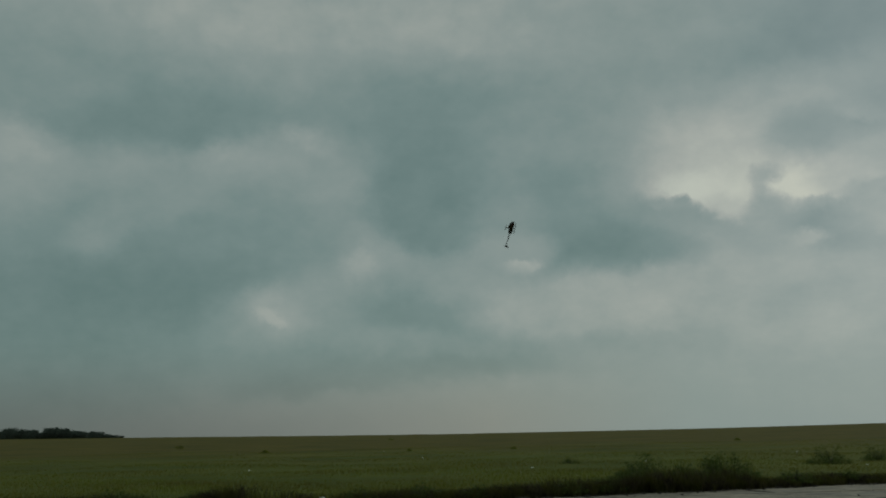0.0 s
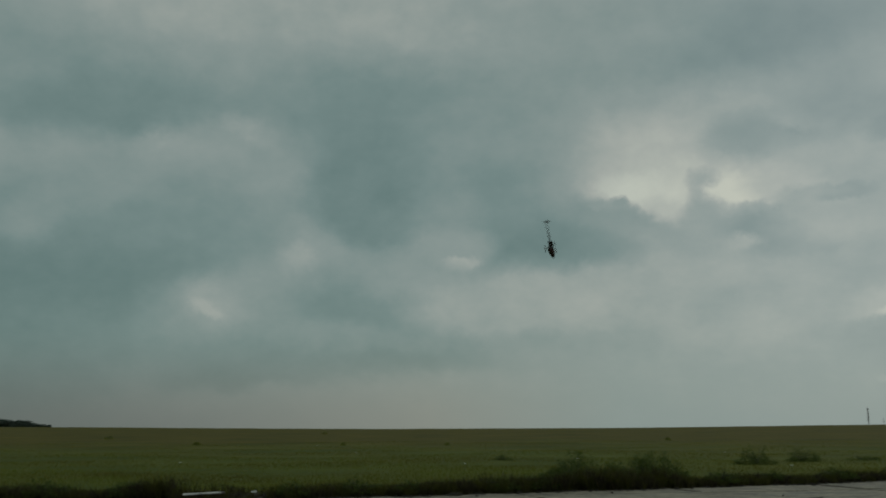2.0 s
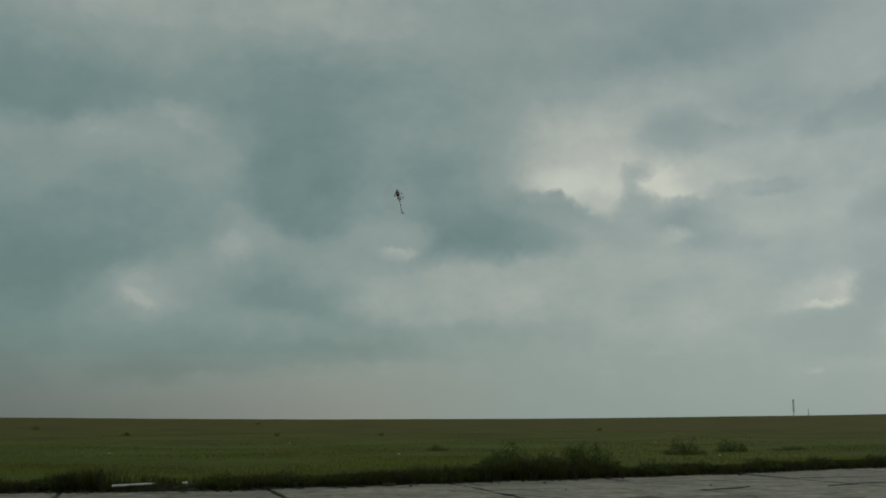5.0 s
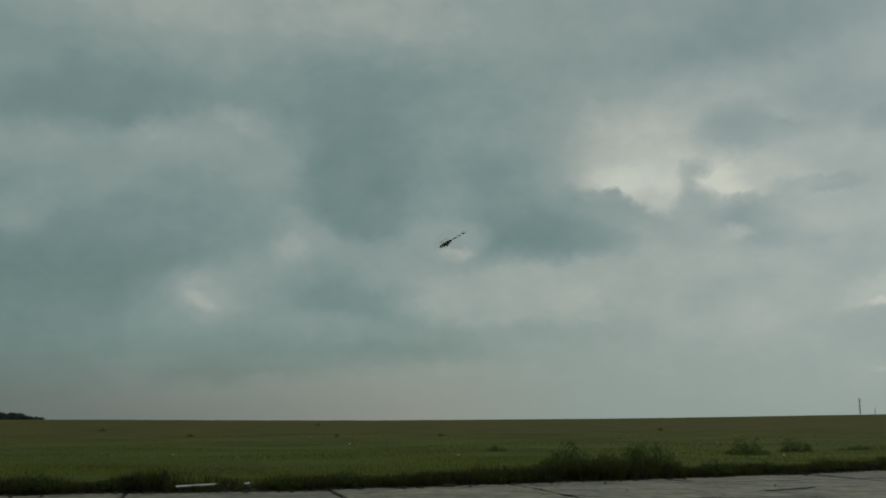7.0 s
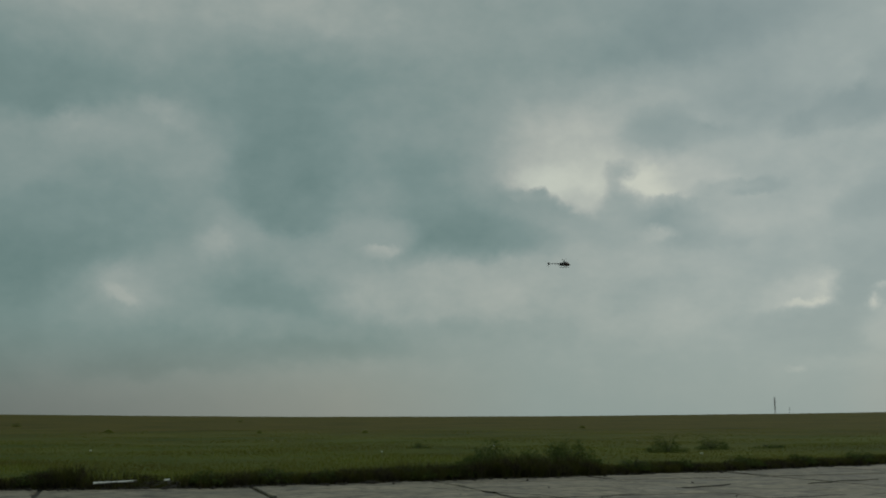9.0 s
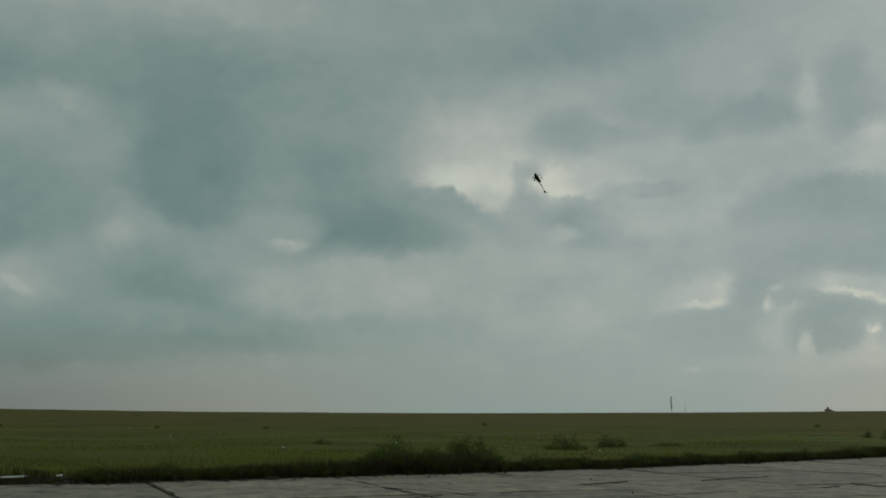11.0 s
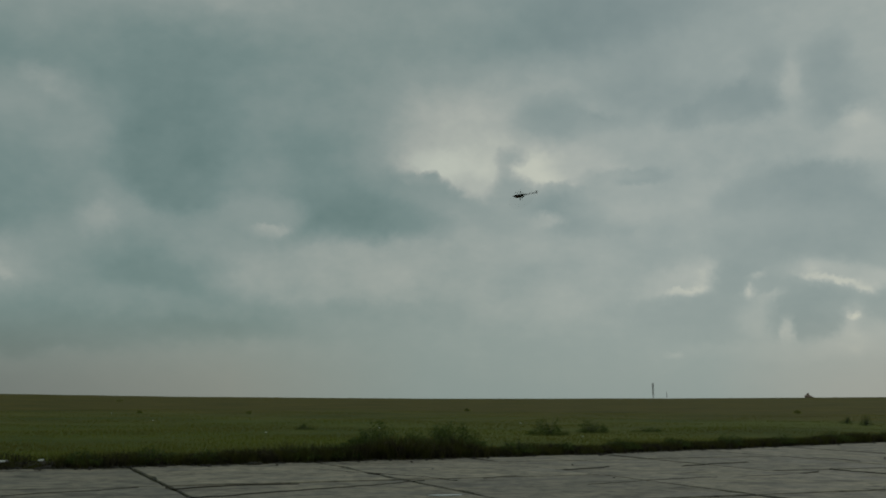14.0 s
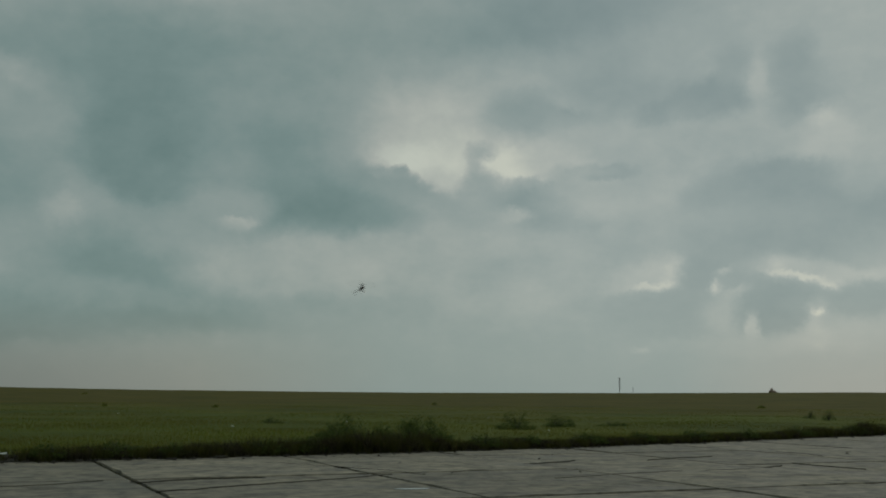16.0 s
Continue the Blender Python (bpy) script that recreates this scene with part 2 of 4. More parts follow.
bank(32.2, 2.7, 3.27, 0.39, 0, 0.32, 0.70)
bank(29.6, 2.3, 0.45, 0.18, 0, 0.14, 0.80, True)
bank(40.4, 3.3, 1.70, 0.85, 0, 0.26, 0.70)
bank(26.3, 3.2, 4.26, 0.91, 0, 0.42, 0.80)

# no bank is even inside
for scale, detail, stretch, amount in ((0.4, 3.0, 1.4, 0.24), (1.3, 2.0, 1.4, 0.06)):
    cover = math_node(WT, "MULTIPLY_ADD", sky_noise(scale, detail, 0.55, stretch).outputs[0], amount, math_node(WT, "SUBTRACT", cover, amount / 2))
cover = math_node(WT, "ADD", cover, 0.0, clamp=True)

# thick cloud is dark and bluish, thin cloud pale and warm; the far side is greyer
def mixed(fac, a, b):
    n = WN.new("ShaderNodeMix")
    n.data_type = "RGBA"
    for k, v in ((0, fac), (6, a), (7, b)):
        if isinstance(v, tuple):
            n.inputs[k].default_value = (*v, 1)
        else:
            WL.new(v, n.inputs[k])
    return n.outputs[2]


def span(value, a, b, lo=0.0, hi=1.0):
    n = WN.new("ShaderNodeMapRange")
    n.interpolation_type = "SMOOTHSTEP"
    WL.new(value, n.inputs[0])
    for i, v in ((1, a), (2, b), (3, lo), (4, hi)):
        n.inputs[i].default_value = v
    return n.outputs[0]


teal = ramp_node(WT, cover, [(0.0, srgb(185, 191, 179)), (0.22, srgb(163, 169, 161)), (0.45, srgb(137, 150, 145)),
                             (0.7, srgb(115, 135, 131)), (1.0, srgb(90, 115, 111))])
grey = ramp_node(WT, cover, [(0.0, srgb(197, 199, 184)), (0.22, srgb(167, 174, 167)), (0.45, srgb(146, 158, 154)),
                             (0.7, srgb(130, 145, 143)), (1.0, srgb(112, 130, 130))])
tone = mixed(span(bearing, 12.0, 30.0), teal, grey)
# towards the ground the deck fades into grey distance, dull in the west and paler in the east
dull = ramp_node(WT, span(bearing, -22.0, 42.0), [(0.0, srgb(86, 93, 90)), (0.16, srgb(108, 114, 109)), (0.4, srgb(130, 135, 127)), (0.65, srgb(131, 147, 144)), (0.93, srgb(135, 151, 149)), (1.0, srgb(150, 155, 149))])
hazed = mixed(span(height, 0.0, 5.5, 0.8, 0.0), tone, dull)
# an overcast sky grows brighter overhead
zenith = WN.new("ShaderNodeMapRange")
WL.new(height, zenith.inputs[0])
for i, v in ((1, 28.0), (2, 75.0), (3, 1.0), (4, 1.25)):
    zenith.inputs[i].default_value = v
deck = vector("SCALE", hazed, (0, 0, 0))
WL.new(zenith.outputs[0], deck.node.inputs["Scale"])
clear = WN.new("ShaderNodeTexSky")
clear.sky_type, clear.sun_disc = "NISHITA", False
clear.sun_elevation, clear.sun_rotation = radians(38), radians(50)
blue = vector("SCALE", clear.outputs[0], (0, 0, 0))
blue.node.inputs["Scale"].default_value = 0.004
total = vector("ADD", deck, blue)
WL.new(total, WN["Background"].inputs[0])
WN["Background"].inputs[1].default_value = 1.0

sun_data = bpy.data.lights.new("sun", "SUN")
sun_data.energy, sun_data.angle, sun_data.color = 0.32, radians(25), (1.0, 0.95, 0.86)
sun = new("sun", sun_data)
sun.matrix_world = look((60 * math.sin(radians(50)), 60 * math.cos(radians(50)), 47), (0, 0, 0))


# ---------------------------------------------------------------- materials
def material(name, rough=0.8, metal=0.0):
    m = bpy.data.materials.new(name)
    m.use_nodes = True
    t = m.node_tree
    b = t.nodes["Principled BSDF"]
    b.inputs["Roughness"].default_value, b.inputs["Metallic"].default_value = rough, metal
    return m, t, b


def plain(name, colour, rough=0.6, metal=0.0, vary=0.12, scale=30.0):
    """A paint or plastic with a little uneven tone and grain."""
    m, t, b = material(name, rough, metal)
    n = node(t, "ShaderNodeTexNoise", Scale=scale, Detail=5.0)
    t.links.new(t.nodes.new("ShaderNodeTexCoord").outputs["Object"], n.inputs["Vector"])
    lo, hi = [tuple(c * k for c in colour) for k in (1 - vary, 1 + vary)]
    t.links.new(ramp_node(t, n.outputs[0], [(0.3, lo), (0.7, hi)]), b.inputs["Base Color"])
    bump = node(t, "ShaderNodeBump", Strength=0.1, Distance=0.002)
    t.links.new(n.outputs[0], bump.inputs["Height"])
    t.links.new(bump.outputs[0], b.inputs["Normal"])
    return m


def leafy(name, stops, rough=0.7, patch=0.0, patch_stops=None):
    """Blades or leaves, each with its own tone; patch: size in metres of wider changes of colour."""
    m, t, b = material(name, rough)
    g = t.nodes.new("ShaderNodeNewGeometry")
    colour = ramp_node(t, g.outputs["Random Per Island"], stops)
    if patch:
        n = node(t, "ShaderNodeTexNoise", Scale=1 / patch, Detail=4.0, Roughness=0.6)
        t.links.new(g.outputs["Position"], n.inputs["Vector"])
        mix = t.nodes.new("ShaderNodeMix")
        mix.data_type = "RGBA"
        t.links.new(ramp_node(t, n.outputs[0], [(0.42, (0, 0, 0)), (0.6, (1, 1, 1))]), mix.inputs[0])
        t.links.new(colour, mix.inputs[6])
        t.links.new(ramp_node(t, g.outputs["Random Per Island"], patch_stops), mix.inputs[7])
        colour = mix.outputs[2]
    t.links.new(colour, b.inputs["Base Color"])
    b.inputs["Specular IOR Level"].default_value = 0.2
    thin = t.nodes.new("ShaderNodeBsdfTranslucent")
    t.links.new(colour, thin.inputs[0])
    both = node(t, "ShaderNodeMixShader", Fac=0.45)
    t.links.new(b.outputs[0], both.inputs[1])
    t.links.new(thin.outputs[0], both.inputs[2])
    t.links.new(both.outputs[0], t.nodes["Material Output"].inputs[0])
    return m


GREEN = [(0.0, (0.125, 0.146, 0.021)), (0.5, (0.150, 0.172, 0.026)), (0.9, (0.172, 0.185, 0.034)), (1.0, (0.224, 0.194, 0.060))]
OLIVE = [(0.0, (0.103, 0.099, 0.017)), (0.5, (0.125, 0.116, 0.024)), (0.9, (0.138, 0.125, 0.031)), (1.0, (0.181, 0.146, 0.052))]
# dead-thatch browns, deepened so the colour carries the shade on the verge face
SHADED_THATCH = [(0.0, (0.02, 0.018, 0.011)), (0.5, (0.042, 0.037, 0.02)), (0.85, (0.066, 0.058, 0.03)), (1.0, (0.12, 0.1, 0.062))]
mat_meadow_blades = leafy("meadow_blades", GREEN, patch=9.0, patch_stops=OLIVE)
mat_far_blades = leafy("far_meadow_blades", [(p, tuple(min(0.3, v * 1.3) for v in c)) for p, c in OLIVE], patch=22.0, patch_stops=GREEN)
# its green patches are darkened too, as shade put into the blade colour
mat_shaded_verge_blades = leafy("shaded_verge_blades", SHADED_THATCH, patch=0.4, patch_stops=[(p, tuple(v * k for v, k in zip(c, (0.46, 0.42, 0.5)))) for p, c in GREEN])
mat_leaves = leafy("bush_leaves", [(0.0, (0.035, 0.052, 0.014)), (0.5, (0.07, 0.1, 0.022)), (1.0, (0.11, 0.145, 0.035))])
mat_tuft_leaves = leafy("tuft_leaves", [(0.0, (0.12, 0.14, 0.025)), (0.5, (0.17, 0.19, 0.033)), (1.0, (0.21, 0.225, 0.048))])
# far foliage, paler and bluer to put the distance haze into its colour
mat_hazed_wood_leaves = leafy("hazed_wood_leaves", [(0.0, (0.045, 0.065, 0.052)), (1.0, (0.09, 0.115, 0.09))])
mat_flower = plain("flower_heads", (0.7, 0.7, 0.6), 0.8)
mat_bark = plain("bark", (0.06, 0.045, 0.03), 0.9, scale=8)
mat_stem = plain("stems", (0.05, 0.055, 0.025), 0.8)


def meadow_ground():
    """Turf: green near the apron, browner with distance, soil where it breaks off at the concrete."""
    m, t, b = material("meadow_turf", 0.95)
    pos = t.nodes.new("ShaderNodeNewGeometry").outputs["Position"]
    big = node(t, "ShaderNodeTexNoise", Scale=0.06, Detail=8.0, Roughness=0.66)
    fine = node(t, "ShaderNodeTexNoise", Scale=1.4, Detail=8.0, Roughness=0.7)
    for n in (big, fine):
        t.links.new(pos, n.inputs["Vector"])
    green = ramp_node(t, fine.outputs[0], [(0.25, (0.053, 0.067, 0.010)), (0.55, (0.079, 0.096, 0.015)), (0.8, (0.099, 0.112, 0.022))])
    olive = ramp_node(t, fine.outputs[0], [(0.25, (0.065, 0.057, 0.009)), (0.55, (0.086, 0.074, 0.012)), (0.8, (0.103, 0.086, 0.017))])
    far = node(t, "ShaderNodeVectorMath")
    far.operation = "LENGTH"
    t.links.new(pos, far.inputs[0])
    reach = t.nodes.new("ShaderNodeMapRange")
    t.links.new(far.outputs["Value"], reach.inputs[0])
    for i, v in ((1, 28.0), (2, 140.0), (3, -0.3), (4, 0.3)):
        reach.inputs[i].default_value = v
    fac = ramp_node(t, math_node(t, "ADD", big.outputs[0], reach.outputs[0]), [(0.32, (0, 0, 0)), (0.7, (1, 1, 1))])
    mix = t.nodes.new("ShaderNodeMix")
    mix.data_type = "RGBA"
    t.links.new(fac, mix.inputs[0])
    t.links.new(green, mix.inputs[6])
    t.links.new(olive, mix.inputs[7])
    mid = node(t, "ShaderNodeTexNoise", Scale=0.08, Detail=7.0, Roughness=0.68)
    t.links.new(pos, mid.inputs["Vector"])
    mott = t.nodes.new("ShaderNodeMix")
    mott.data_type, mott.blend_type = "RGBA", "MULTIPLY"
    mott.inputs[0].default_value = 1.0
    t.links.new(mix.outputs[2], mott.inputs[6])
    t.links.new(ramp_node(t, mid.outputs[0], [(0.36, (0.66, 0.74, 0.7)), (0.5, (1, 1, 1)), (0.64, (1.3, 1.22, 1.2))]), mott.inputs[7])
    t.links.new(mott.outputs[2], b.inputs["Base Color"])
    bump = node(t, "ShaderNodeBump", Strength=0.6, Distance=0.06)
    t.links.new(fine.outputs[0], bump.inputs["Height"])
    t.links.new(bump.outputs[0], b.inputs["Normal"])
    b.inputs["Specular IOR Level"].default_value = 0.1
    return m


def concrete():
    """Weathered runway concrete: each slab its own grey, stained, cracked, damp in streaks."""
    m, t, b = material("weathered_concrete", 0.85)
    pos = t.nodes.new("ShaderNodeNewGeometry").outputs["Position"]
    rnd = t.nodes.new("ShaderNodeObjectInfo").outputs["Random"]
    stain = node(t, "ShaderNodeTexNoise", Scale=0.9, Detail=9.0, Roughness=0.72)
    grain = node(t, "ShaderNodeTexNoise", Scale=14.0, Detail=6.0, Roughness=0.7)
    mp = t.nodes.new("ShaderNodeMapping")
    mp.inputs["Scale"].default_value = (0.55, 0.9, 1)
    mp.inputs["Rotation"].default_value = (0, 0, radians(-12))
    t.links.new(pos, mp.inputs[0])
    t.links.new(mp.outputs[0], stain.inputs["Vector"])
    t.links.new(pos, grain.inputs["Vector"])
    base = ramp_node(t, stain.outputs[0], [(0.33, (0.115, 0.105, 0.085)), (0.45, (0.168, 0.154, 0.126)), (0.55, (0.196, 0.181, 0.148)), (0.66, (0.235, 0.218, 0.18))])
    pit = node(t, "ShaderNodeTexNoise", Scale=1.3, Detail=4.0, Roughness=0.62)
    wide = t.nodes.new("ShaderNodeMapping")
    wide.inputs["Scale"].default_value = (0.8, 1.0, 1)
    t.links.new(pos, wide.inputs[0])
    t.links.new(wide.outputs[0], pit.inputs["Vector"])
    speck = ramp_node(t, math_node(t, "MULTIPLY_ADD", pit.outputs[0], 0.8, math_node(t, "MULTIPLY", grain.outputs[0], 0.2)),
                      [(0.36, (0.42, 0.4, 0.37)), (0.46, (0.9, 0.88, 0.85)), (0.56, (1.15, 1.12, 1.07)), (0.66, (1.4, 1.37, 1.32))])
    # scaled and pitted surface, a hand's width across
    scab = node(t, "ShaderNodeTexNoise", Scale=3.8, Detail=3.0, Roughness=0.6)
    t.links.new(pos, scab.inputs["Vector"])
    rough = t.nodes.new("ShaderNodeMix")
    rough.data_type, rough.blend_type = "RGBA", "MULTIPLY"
    rough.inputs[0].default_value = 1.0
    t.links.new(base, rough.inputs[6])
    t.links.new(ramp_node(t, scab.outputs[0], [(0.34, (0.55, 0.54, 0.52)), (0.46, (0.95, 0.95, 0.94)), (0.64, (1.3, 1.28, 1.25))]), rough.inputs[7])
    both = t.nodes.new("ShaderNodeMix")
    both.data_type, both.blend_type = "RGBA", "MULTIPLY"
    both.inputs[0].default_value = 1.0
    t.links.new(rough.outputs[2], both.inputs[6])
    t.links.new(speck, both.inputs[7])
    own = t.nodes.new("ShaderNodeMix")
    own.data_type, own.blend_type = "RGBA", "MULTIPLY"
    own.inputs[0].default_value = 1.0
    t.links.new(both.outputs[2], own.inputs[6])
    t.links.new(ramp_node(t, rnd, [(0.0, (0.82, 0.8, 0.77)), (1.0, (1.1, 1.06, 1.0))]), own.inputs[7])
    t.links.new(own.outputs[2], b.inputs["Base Color"])
    bump = node(t, "ShaderNodeBump", Strength=0.5, Distance=0.01)
    t.links.new(grain.outputs[0], bump.inputs["Height"])
    t.links.new(bump.outputs[0], b.inputs["Normal"])
    t.links.new(ramp_node(t, stain.outputs[0], [(0.3, (0.55,) * 3), (0.6, (0.9,) * 3)]), b.inputs["Roughness"])
    return m


mat_turf = meadow_ground()
mat_concrete = concrete()
mat_soil = plain("damp_soil", (0.028, 0.024, 0.017), 0.95, vary=0.4, scale=4)
mat_white = plain("peeling_white_paint", (0.72, 0.72, 0.68), 0.5, vary=0.15)
mat_puddle, _t, _b = material("rain_water", 0.04)
_b.inputs["Base Color"].default_value = (0.03, 0.032, 0.03, 1)
mat_black = plain("black_carbon", (0.03, 0.03, 0.032), 0.4)
mat_canopy = plain("dark_canopy_paint", (0.045, 0.036, 0.036), 0.25, vary=0.3)
mat_red = plain("dark_red_paint", (0.09, 0.016, 0.014), 0.3)
mat_metal = plain("bare_aluminium", (0.5, 0.5, 0.5), 0.35, 0.9)
mat_steel = plain("galvanised_steel", (0.16, 0.15, 0.14), 0.6, 0.4)
mat_wall = plain("weathered_plaster", (0.32, 0.24, 0.18), 0.9, vary=0.25, scale=2)
mat_roof = plain("rusty_roof_sheet", (0.2, 0.12, 0.08), 0.8, vary=0.3, scale=3)
mat_dark_glass, _t, _b = material("window_glass", 0.08)
_b.inputs["Base Color"].default_value = (0.02, 0.022, 0.024, 1)


def blur_material():
    """Blades turning too fast to see: a faint veil."""
    m, t, b = material("spinning_blades", 0.5)
    b.inputs["Base Color"].default_value = (0.02, 0.02, 0.02, 1)
    b.inputs["Alpha"].default_value = 0.02
    return m


mat_blur = blur_material()


# ---------------------------------------------------------------- shapes
def mesh_of(bm, name, mat):
    me = bpy.data.meshes.new(name)
    bm.normal_update()
    bm.to_mesh(me)
    bm.free()
    me.materials.append(mat)
    return me


def part(name, bm, mat, parent=None, label="", smooth=False):
    ob = new(name, mesh_of(bm, name, mat))
    if smooth:
        ob.data.polygons.foreach_set("use_smooth", [True] * len(ob.data.polygons))
    ob.parent = parent
    return tagged(ob, label)


def box(bm, centre, size, m=None, bevel=0.0):
    r = bmesh.ops.create_cube(bm, size=1.0, matrix=Matrix.LocRotScale(centre, None, size))
    vs = r["verts"]
    if m is not None:
        bmesh.ops.transform(bm, matrix=m, verts=vs)
    if bevel:
        es = list({e for v in vs for e in v.link_edges})
        bmesh.ops.bevel(bm, geom=es, offset=bevel, segments=2, affect="EDGES")
    return bm


def rod(bm, a, b, r1, r2=None, sides=8):
    a, b = Vector(a), Vector(b)
    d = b - a
    m = Matrix.Translation((a + b) / 2) @ d.to_track_quat("Z", "Y").to_matrix().to_4x4()
    bmesh.ops.create_cone(bm, cap_ends=True, segments=sides, radius1=r1, radius2=r1 if r2 is None else r2, depth=d.length, matrix=m)
    return bm


def blades_mesh(name, base, high, wide, mat, lean=0.35, seed=1):
    """Bent grass blades at the base points: one quad and one tip each."""
    rng = np.random.default_rng(seed)
    n = len(base)
    yaw = rng.uniform(0, 2 * np.pi, n)
    dirn = np.stack([np.cos(yaw), np.sin(yaw), np.zeros(n)], 1)
    bend = rng.uniform(0, 2 * np.pi, n)
    off = np.stack([np.cos(bend), np.sin(bend), np.zeros(n)], 1) * (high * rng.uniform(0.05, lean, n))[:, None]
    up = np.array([0, 0, 1.0])[None]
    h, w = high[:, None], wide[:, None]
    v = np.stack([base - dirn * w / 2, base + dirn * w / 2,
                  base + up * h * 0.6 + off * 0.4 + dirn * w * 0.38, base + up * h * 0.6 + off * 0.4 - dirn * w * 0.38,
                  base + up * h + off], 1).reshape(-1, 3)
    k = np.arange(n)[:, None] * 5
    loops = np.concatenate([k + 0, k + 1, k + 2, k + 3, k + 3, k + 2, k + 4], 1).ravel()
    me = bpy.data.meshes.new(name)
    me.vertices.add(len(v))
    me.vertices.foreach_set("co", v.astype(np.float32).ravel())
    me.loops.add(len(loops))
    me.loops.foreach_set("vertex_index", loops.astype(np.int32))
    me.polygons.add(2 * n)
    start = (np.arange(n)[:, None] * 7 + np.array([[0, 4]])).ravel()
    me.polygons.foreach_set("loop_start", start.astype(np.int32))
    me.update(calc_edges=True)
    me.validate()
    me.materials.append(mat)
    return new(name, me)


# ---------------------------------------------------------------- ground
EDGE_X = [-40, -4.6, 0, 3.4, 7, 10, 14, 19, 25, 32, 45, 80]
EDGE_Y = [24.0, 25.0, 24.9, 25.8, 26.7, 27.6, 28.7, 30.7, 33.4, 36.3, 42, 58]


def edge(x):
    """Where the concrete disappears under the turf."""
    x = np.asarray(x, float)
    return np.interp(x, EDGE_X, EDGE_Y) + 0.16 * np.sin(x * 1.7) * np.sin(x * 0.53 + 1) + 0.07 * np.sin(x * 5.1) + 0.06 * np.sin(x * 9.7 + 2) * np.sin(x * 2.3) + 0.04 * np.sin(x * 17.3)


SWELL_AZ = [-60, -20, -12, -5, 3, 16, 25, 30, 40, 70]
SWELL_EL = [0.2, 0.16, 0.1, 0.02, -0.05, -0.06, 0.02, 0.06, 0.2, 0.2]


def land(x, y):
    """Height of the meadow: flat, then a long low swell that makes the skyline at 600 m."""
    r = np.hypot(x, y)
    el = np.interp(np.degrees(np.arctan2(x, y)), SWELL_AZ, SWELL_EL)
    crest = 1.6 + 600 * np.tan(np.radians(el))
    s = np.clip((r - 60) / 540, 0, 1)
    back = np.clip((r - 600) / 2000, 0, 1)
    front = np.clip(np.asarray(y, float) / 60, 0, 1)
    lump = 0.05 * np.sin(x * 0.23 + 1) * np.sin(y * 0.19) * np.clip(r / 60, 0, 1)
    return front * (crest * s * s * (3 - 2 * s) - 6 * back) + 0.13 + lump


def build_ground():
    xs = np.unique(np.concatenate([-np.geomspace(30, 4800, 28), np.arange(-30, 66, 0.15), np.geomspace(66, 4800, 26)]))
    vs = np.concatenate([-np.geomspace(4800, 3, 16), [-1.0, -0.3, -0.06, 0.02, 0.1, 0.2, 0.32, 0.5, 0.8, 1.2, 1.8, 2.6, 3.6],
                         np.geomspace(5, 4800, 60)])
    X, V = np.meshgrid(xs, vs)
    Y = V + edge(X)
    Z = land(X, Y)
    rng = np.random.default_rng(4)
    lip = np.clip(V / 0.32, 0, 1)
    Z = np.where(V < -0.5, -0.35, np.where(V < 0, -0.02, Z * lip + rng.normal(0, 0.02, Z.shape) * (V < 3) * (V > 0)))
    co = np.stack([X, Y, Z], -1).reshape(-1, 3)
    r, c = X.shape
    i = (np.arange(r - 1)[:, None] * c + np.arange(c - 1)).ravel()
    faces = np.stack([i, i + 1, i + c + 1, i + c], 1)
    me = bpy.data.meshes.new("ground")
    me.from_pydata(co.tolist(), [], faces.tolist())
    me.materials.append(mat_turf)
    me.materials.append(mat_soil)
    vc = (V[:-1, :-1] + 0 * X[:-1, :-1]).ravel()
    me.polygons.foreach_set("material_index", ((vc < 0.45)).astype(np.int32))
    me.polygons.foreach_set("use_smooth", np.ones(len(faces), bool))
    ob = new("ground", me)
    return tagged(ob, "rough grass meadow rising to a low skyline beside the concrete", "meadow", kind="structure")


ground = build_ground()

# ---------------------------------------------------------------- the concrete apron, slab by slab
SLAB, DEEP, TURN = 4.55, 4.9, 6.5
grid = pose(0.95, 19.75, 0, 0, 0, TURN)


